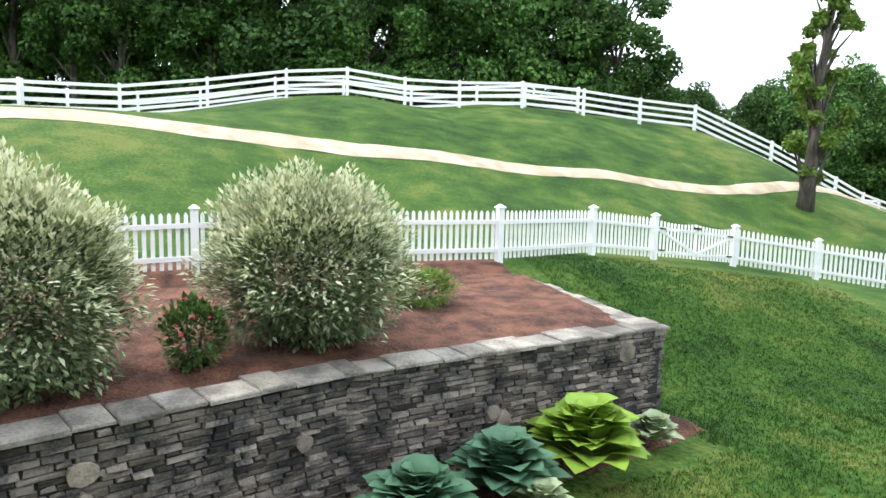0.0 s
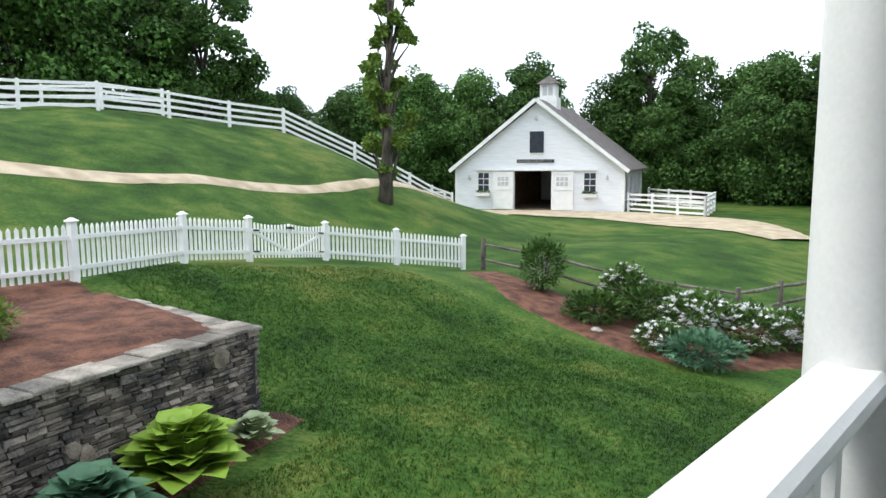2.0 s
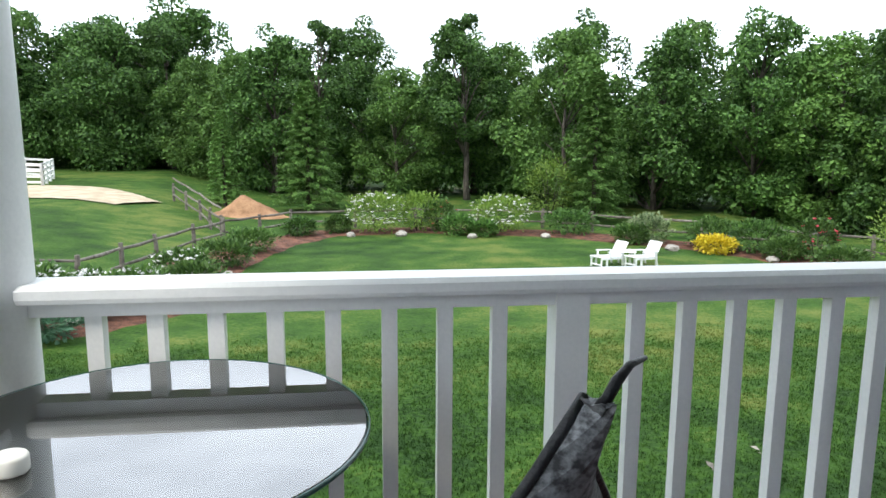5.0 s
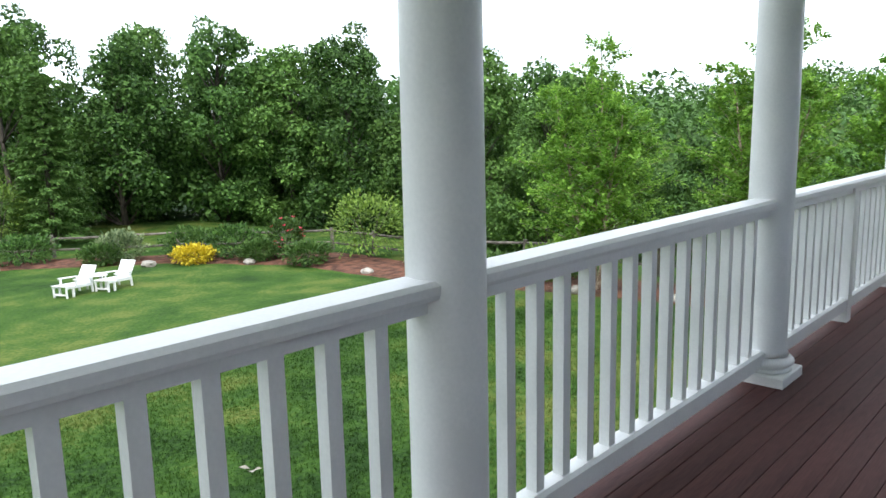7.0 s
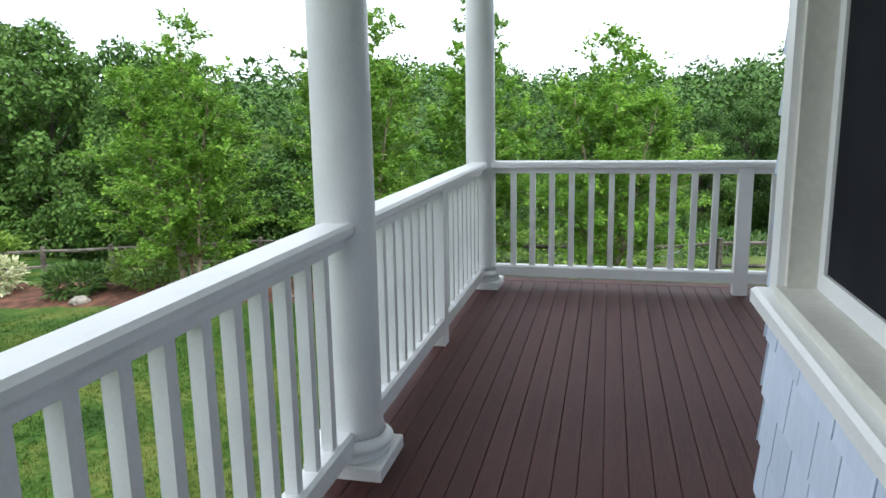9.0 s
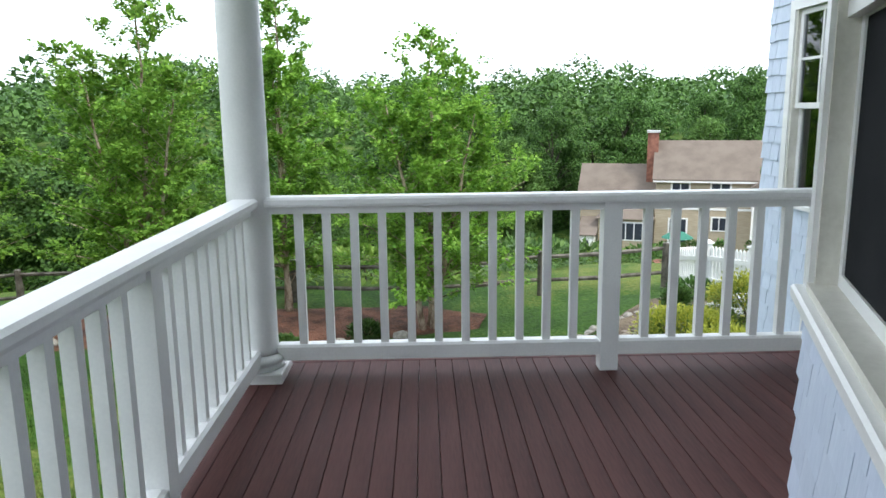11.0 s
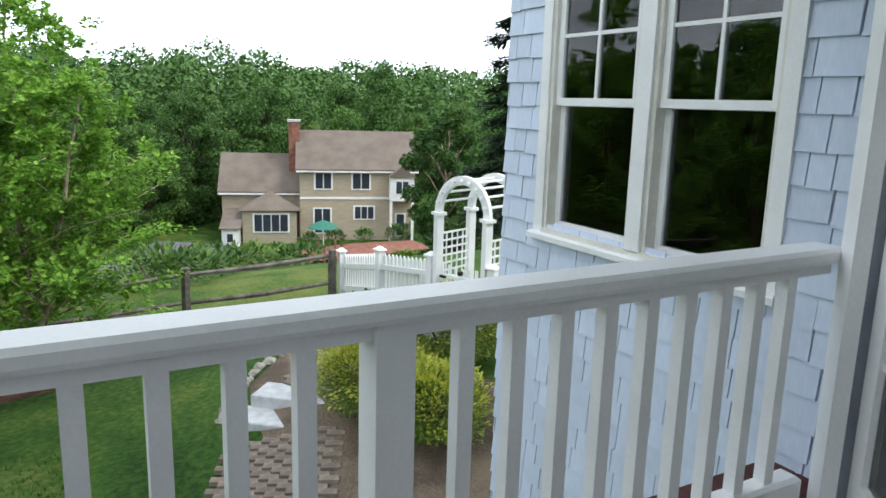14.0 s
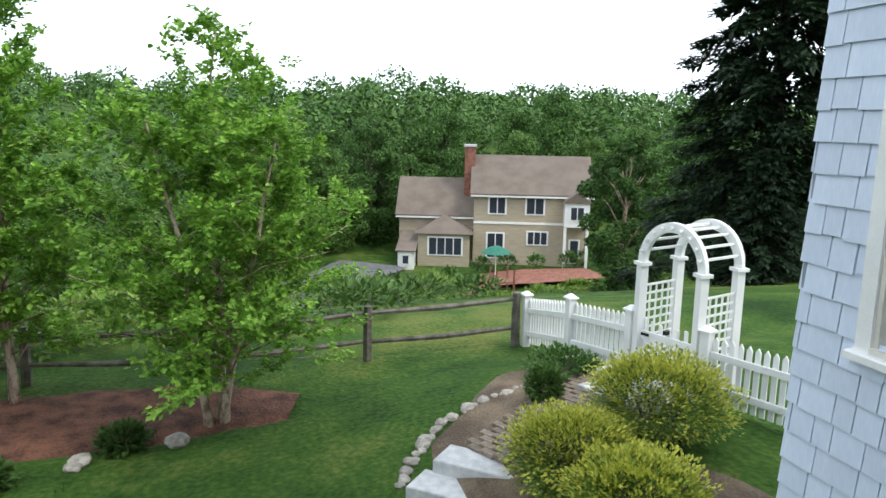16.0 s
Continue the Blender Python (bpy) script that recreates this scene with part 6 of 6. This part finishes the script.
SHRUBS = (
    ("viburnum_shrub", "layered viburnum shrub with cream flower tiers", 2.0, 31.0, 1.5, 1.9, L_limegreen, L_whitef, 150),
    ("viburnum_shrub", "layered viburnum shrub with cream flower tiers", 7.7, 30.6, 1.5, 1.8, L_limegreen, L_whitef, 150),
    ("garden_shrub", "rounded green shrub in the mulch border", 3.9, 31.4, 1.1, 1.9, L_limegreen, None, 0),
    ("garden_shrub", "bronze-tinged shrub in the mulch border", 4.9, 31.2, 0.9, 1.5, L_green, L_pink, 14),
    ("garden_shrub", "dark rounded green shrub in the mulch border", 5.6, 29.9, 0.8, 0.9, L_wood, None, 0),
    ("garden_shrub", "dark rounded green shrub in the mulch border", 6.6, 29.3, 0.7, 0.7, L_wood, None, 0),
    ("garden_shrub", "low green shrub in the mulch border", 0.2, 31.0, 0.7, 0.8, L_green, None, 0),
    ("garden_shrub", "low green shrub in the mulch border", -1.4, 30.0, 0.8, 0.8, L_wood, None, 0),
    ("garden_shrub", "dark green clump in the mulch border", 10.6, 29.6, 1.3, 1.1, L_wood, None, 0),
    ("garden_shrub", "silvery ornamental grass clump in the border", 13.2, 26.9, 1.0, 1.2, L_willowlow, None, 0),
    ("garden_shrub", "green perennials beside the lawn", 12.3, 26.6, 0.8, 0.8, L_green, None, 0),
    ("flower_clump", "bright yellow flowering clump in the border", 14.6, 23.9, 0.8, 0.65, L_yellow, None, 0),
    ("garden_shrub", "dark green perennials in the border", 15.2, 25.3, 1.2, 1.2, L_green, None, 0),
    ("garden_shrub", "dark green perennials in the border", 16.4, 23.9, 1.2, 1.3, L_wood, None, 0),
    ("garden_shrub", "green perennials beside the lawn", 16.4, 22.3, 0.8, 0.8, L_green, None, 0),
    ("bronze_shrub", "brown-leaved upright shrub in the border", 17.6, 22.2, 0.8, 1.6, L_green, L_pink, 25),
    ("garden_shrub", "low green perennials beside the lawn", 17.0, 20.0, 0.9, 0.8, L_green, None, 0),
    ("round_shrub", "large rounded light green shrub on short stems", 19.4, 19.4, 1.75, 2.5, L_limegreen, None, 0),
    ("garden_shrub", "green shrub beside the rail fence", 20.3, 17.0, 1.1, 1.5, L_limegreen, None, 0),
    ("white_shrub", "rounded cream-variegated shrub in the border", 18.2, 14.8, 0.9, 1.1, L_willow, None, 0),
    ("garden_shrub", "low green plants in the border", 18.0, 12.0, 0.9, 0.8, L_green, None, 0),
    ("garden_shrub", "low green plants in the border", 18.6, 10.4, 1.0, 1.0, L_limegreen, None, 0),
    ("garden_shrub", "low green plants below the birches", 17.2, 0.25, 0.3, 0.3, L_green, None, 0),
    ("garden_shrub", "low green plants below the birches", 16.5, 1.6, 0.28, 0.28, L_green, None, 0),
    ("garden_shrub", "green leafy shrub by the rail fence", -10.6, 15.0, 0.65, 1.5, L_green, None, 0),
    ("garden_shrub", "green leafy perennial in the flower bed", -8.3, 13.8, 0.75, 0.7, L_green, None, 0),
    ("garden_shrub", "green leafy perennial in the flower bed", -7.5, 15.3, 0.9, 1.0, L_green, None, 0),
    ("iris_clump", "blue-green iris clump at the bed edge", -5.3, 12.9, 0.8, 0.65, L_hostablue, None, 0),
    ("white_phlox", "tall white flowering phlox in the bed", -8.4, 15.6, 0.7, 1.25, L_green, L_whitef, 90),
    ("white_phlox", "tall white flowering phlox in the bed", -6.2, 14.9, 0.9, 1.2, L_green, L_whitef, 150),
    ("white_phlox", "tall white flowering phlox in the bed", -5.1, 15.3, 0.9, 1.1, L_green, L_whitef, 150),
    ("white_phlox", "white flowering clump at the bed edge", -4.4, 16.6, 0.9, 1.0, L_green, L_whitef, 120),
    ("white_phlox", "low white flowering clump at the bed edge", -6.3, 13.1, 0.6, 0.6, L_green, L_whitef, 60),
    ("white_phlox", "white flowering clump along the rail fence", -4.2, 20.0, 0.9, 0.9, L_green, L_whitef, 110),
    ("garden_shrub", "green leafy perennial in the flower bed", -3.6, 18.6, 0.9, 0.8, L_green, None, 0),
    ("garden_shrub", "green leafy perennial in the flower bed", -3.3, 22.2, 1.0, 0.9, L_green, None, 0),
    ("garden_shrub", "green leafy perennial in the flower bed", -2.9, 25.2, 1.0, 0.9, L_green, None, 0),
    ("garden_shrub", "bright green tree-like shrub by the conifer", 11.3, 35.5, 1.5, 3.4, L_limegreen, None, 0),
)
for i, (nm, lb, x, y, r, h, mt, bl, bn) in enumerate(SHRUBS):
    shrub(nm, lb, x, y, r, h, mt, int(700 + 900 * min(r, 1.6)), 0.15 if r > 0.6 else 0.1, 100 + i, bloom=bl, bloom_n=bn, bloom_size=0.12, group="border plants")
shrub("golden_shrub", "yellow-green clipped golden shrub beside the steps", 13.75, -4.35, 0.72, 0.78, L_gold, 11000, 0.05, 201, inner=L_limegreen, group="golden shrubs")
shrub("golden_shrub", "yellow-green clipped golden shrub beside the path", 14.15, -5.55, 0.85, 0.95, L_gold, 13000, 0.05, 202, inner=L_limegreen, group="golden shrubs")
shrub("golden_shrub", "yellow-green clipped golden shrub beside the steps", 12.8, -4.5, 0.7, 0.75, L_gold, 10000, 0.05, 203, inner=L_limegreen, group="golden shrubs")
shrub("boxwood", "small dark green ball-shaped shrub near the arbor", 15.55, -4.85, 0.23, 0.52, L_green, 2200, 0.06, 204, slim=0.7)
shrub("garden_shrub", "dark low shrub below the picket fence", 16.3, -5.45, 0.5, 0.35, L_wood, 1200, 0.07, 205)
shrub("garden_shrub", "dark green shrub at the wing corner", 11.3, -5.2, 0.6, 0.9, L_wood, 2000, 0.07, 206)
for i in range(26):
    rnd_ = random.Random(900 + i)
    x, y = 22 + rnd_.uniform(0, 9), -9 + rnd_.uniform(0, 12)
    shrub("meadow_clump", "tall rough meadow growth beyond the fence", x, y, rnd_.uniform(0.8, 1.5), rnd_.uniform(0.5, 0.9), rnd_.choice((L_limegreen, L_green)), 320, 0.2, 300 + i, group="meadow clumps")
for i in range(16):
    rnd_ = random.Random(950 + i)
    x, y = 46 + rnd_.uniform(0, 14), -18 - rnd_.uniform(0, 12)
    shrub("meadow_clump", "tall rough meadow growth beyond the fence", x, y, rnd_.uniform(1.3, 2.2), rnd_.uniform(0.4, 0.7), rnd_.choice((L_limegreen, L_green)), 260, 0.35, 340 + i, group="meadow clumps")


def steps_and_path():
    t = thing("stone_steps", "two pale granite slab steps on the garden path", "steps")
    z = H(14.4, -3.1)
    for k, (x, y) in enumerate(((14.3, -3.45), (14.52, -3.8))):
        m = pose(x, y, z - 0.1 + 0.15 * k, 0, 0, -42)
        part("slab", Mesh().box(-0.22, 0.22, -0.6, 0.6, 0, 0.2, m, c=0.012), M_granite, t)
    t2 = thing("stone_steps", "pale granite slab steps below the arbor gate", "steps")
    z = H(15.1, -5.75)
    for k, (x, y) in enumerate(((15.15, -5.65), (15.3, -5.98))):
        part("slab", Mesh().box(-0.5, 0.5, -0.2, 0.2, 0, 0.18, pose(x, y, z - 0.06 + 0.14 * k, 0, 0, 18), c=0.012), M_granite, t2)
    p = thing("pavement", "tan brick paver path from the steps to the arbor", "path", kind="structure")
    me = Mesh().box(0, 0.195, 0, 0.095, 0, 0.05, c=0.006).data("paver", M_paver)
    rnd = random.Random(8)
    for (x0, y0), (x1, y1), nn in (((14.45, -4.0), (15.5, -6.1), 25), ((13.75, -3.25), (12.2, -2.5), 16)):
        ln = math.hypot(x1 - x0, y1 - y0)
        ang = math.atan2(y1 - y0, x1 - x0)
        for i in range(int(ln / 0.1)):
            for j in range(6):
                s, q = i * 0.1, (j - 3) * 0.2 + (0.1 if i % 2 else 0)
                x, y = x0 + math.cos(ang) * s - math.sin(ang) * q, y0 + math.sin(ang) * s + math.cos(ang) * q
                piece("paver", me, p, pose(x, y, H(x, y) + 0.055 + rnd.uniform(-0.004, 0.004), 0, 0, math.degrees(ang) + 90 + rnd.uniform(-1, 1)))
    return p


steps_and_path()


def rock(x, y, r, seed, label, group):
    rnd = random.Random(seed)
    bm = bmesh.new()
    bmesh.ops.create_icosphere(bm, subdivisions=2, radius=r)
    for v in bm.verts:
        k = 1 + 0.28 * noise.noise(v.co * (1.6 / r) + Vector((seed, 0, 0)))
        v.co = Vector((v.co.x * k * 1.2, v.co.y * k, v.co.z * k * 0.65))
    me = bpy.data.meshes.new("rock")
    bm.to_mesh(me)
    bm.free()
    me.materials.append(M_rock)
    ob = new("rock", me)
    ob.matrix_basis = pose(x, y, H(x, y) + r * 0.35, 0, 0, rnd.uniform(0, 360))
    tagged(ob, label, "rock", group)


rr = random.Random(77)
for i in range(34):
    u = i / 33
    x = 14.8 + 1.35 * u + 0.42 * math.sin(math.pi * u)
    y = -2.85 - 2.1 * u + 0.2 * math.sin(math.pi * u)
    rock(x + rr.uniform(-0.04, 0.04), y + rr.uniform(-0.04, 0.04), rr.uniform(0.045, 0.085), 500 + i, "pale rounded stone edging the planting bed", "edging stones")
for i, (x, y, r) in enumerate(((17.2, -0.41, 0.15), (16.75, 0.75, 0.1), (16.9, 0.7, 0.13), (3.0, 29.6, 0.25), (6.0, 28.7, 0.2), (9.2, 28.5, 0.22), (13.2, 24.6, 0.25), (15.8, 22.0, 0.22), (-5.2, 14.2, 0.18),
                               (-3.0, 20.5, 0.2), (17.2, 17.0, 0.2), (-7.8, 13.0, 0.12), (17.1, 11.2, 0.2), (0.8, 29.7, 0.2), (17.0, 8.6, 0.2), (17.2, 6.0, 0.17))):
    rock(x, y, r, 600 + i, "pale rounded garden stone in the mulch", "garden stones")


def lawn_litter():
    """Dry leaves lying on the lawn."""
    rnd = random.Random(3)
    for i in range(14):
        x, y = rnd.uniform(1.0, 6.5), rnd.uniform(1.8, 6.0)
        lf = Mesh()
        for k in range(3):
            lf.leaf(Vector((rnd.uniform(-0.05, 0.05), rnd.uniform(-0.05, 0.05), 0.02 + 0.01 * k)), Vector((rnd.uniform(-1, 1), rnd.uniform(-1, 1), 0.25)), Vector((0, 0, 1)), 0.13, 0.1)
        tagged(part("fallen_leaf", lf, M_cap, at=pose(x, y, H(x, y) + 0.02)), "dry tan leaf lying on the grass", "leaf", "fallen leaves")


lawn_litter()


def dirt_mound(x, y, r, h):
    """A heap of bare earth beyond the rail fence."""
    me = Mesh()
    n, rings = 40, 12
    for k in range(rings + 1):
        q = k / rings
        for i in range(n):
            a = 2 * math.pi * i / n
            rr_ = r * q * (1 + 0.22 * noise.noise(Vector((math.cos(a) * 1.5, math.sin(a) * 1.5, 4))))
            px, py = x + rr_ * math.cos(a) * 1.5, y + rr_ * math.sin(a)
            up = h * (1 - ss(0, 1, q)) * (1 + 0.35 * noise.noise(Vector((px * 0.9, py * 0.9, 7)))) + 0.06 * noise.noise(Vector((px * 4, py * 4, 1)))
            me.v.append((px, py, H(px, py) + up - 0.08 * q))
    me.f = [(k * n + i, k * n + (i + 1) % n, (k + 1) * n + (i + 1) % n, (k + 1) * n + i) for k in range(rings) for i in range(n)]
    tagged(part("dirt_mound", me, M_clay, smooth=True), "heap of bare orange-brown earth beyond the rail fence", "dirt mound")


dirt_mound(-4.6, 37.6, 1.5, 0.95)


def lawn_blades():
    """Short grass standing on the lawn nearest to the porch."""
    rnd = random.Random(41)
    me = Mesh()
    plots = ((-6.0, 16.5, 0.5, 13.5, 90000), (-14.0, -6.0, 2.0, 12.6, 33000), (8.8, 15.5, -2.2, 0.5, 7000))
    for x0, x1, y0, y1, n in plots:
        for _ in range(n):
            x, y = rnd.uniform(x0, x1), rnd.uniform(y0, y1)
            edge = min(x - x0 if x0 != -6.0 else 9, x1 - x if x1 != -6.0 else 9, y1 - y) + 0.8 * noise.noise(Vector((x, y, 3)))
            if edge < rnd.uniform(0, 2.2) or y < 4.2 and x < -6.75 + (3.9 - y) * 0.25 or x < -3.5 and y > 12.0 or x > 12.2 and y < -1.4:
                continue
            z = H(x, y) - 0.005
            for _ in range(3):
                a, w, g = rnd.uniform(0, 6.283), rnd.uniform(0.005, 0.009), rnd.uniform(0.03, 0.065)
                bx, by = x + rnd.uniform(-0.05, 0.05), y + rnd.uniform(-0.05, 0.05)
                cx, cy = math.cos(a) * w, math.sin(a) * w
                o = len(me.v)
                me.v += [(bx - cx, by - cy, z), (bx + cx, by + cy, z), (bx + rnd.uniform(-0.03, 0.03), by + rnd.uniform(-0.03, 0.03), z + g)]
                me.f.append((o, o + 1, o + 2))
    tagged(part("grass", me, M_grass), "short mown grass blades on the lawn", "grass", kind="stuff")


lawn_blades()
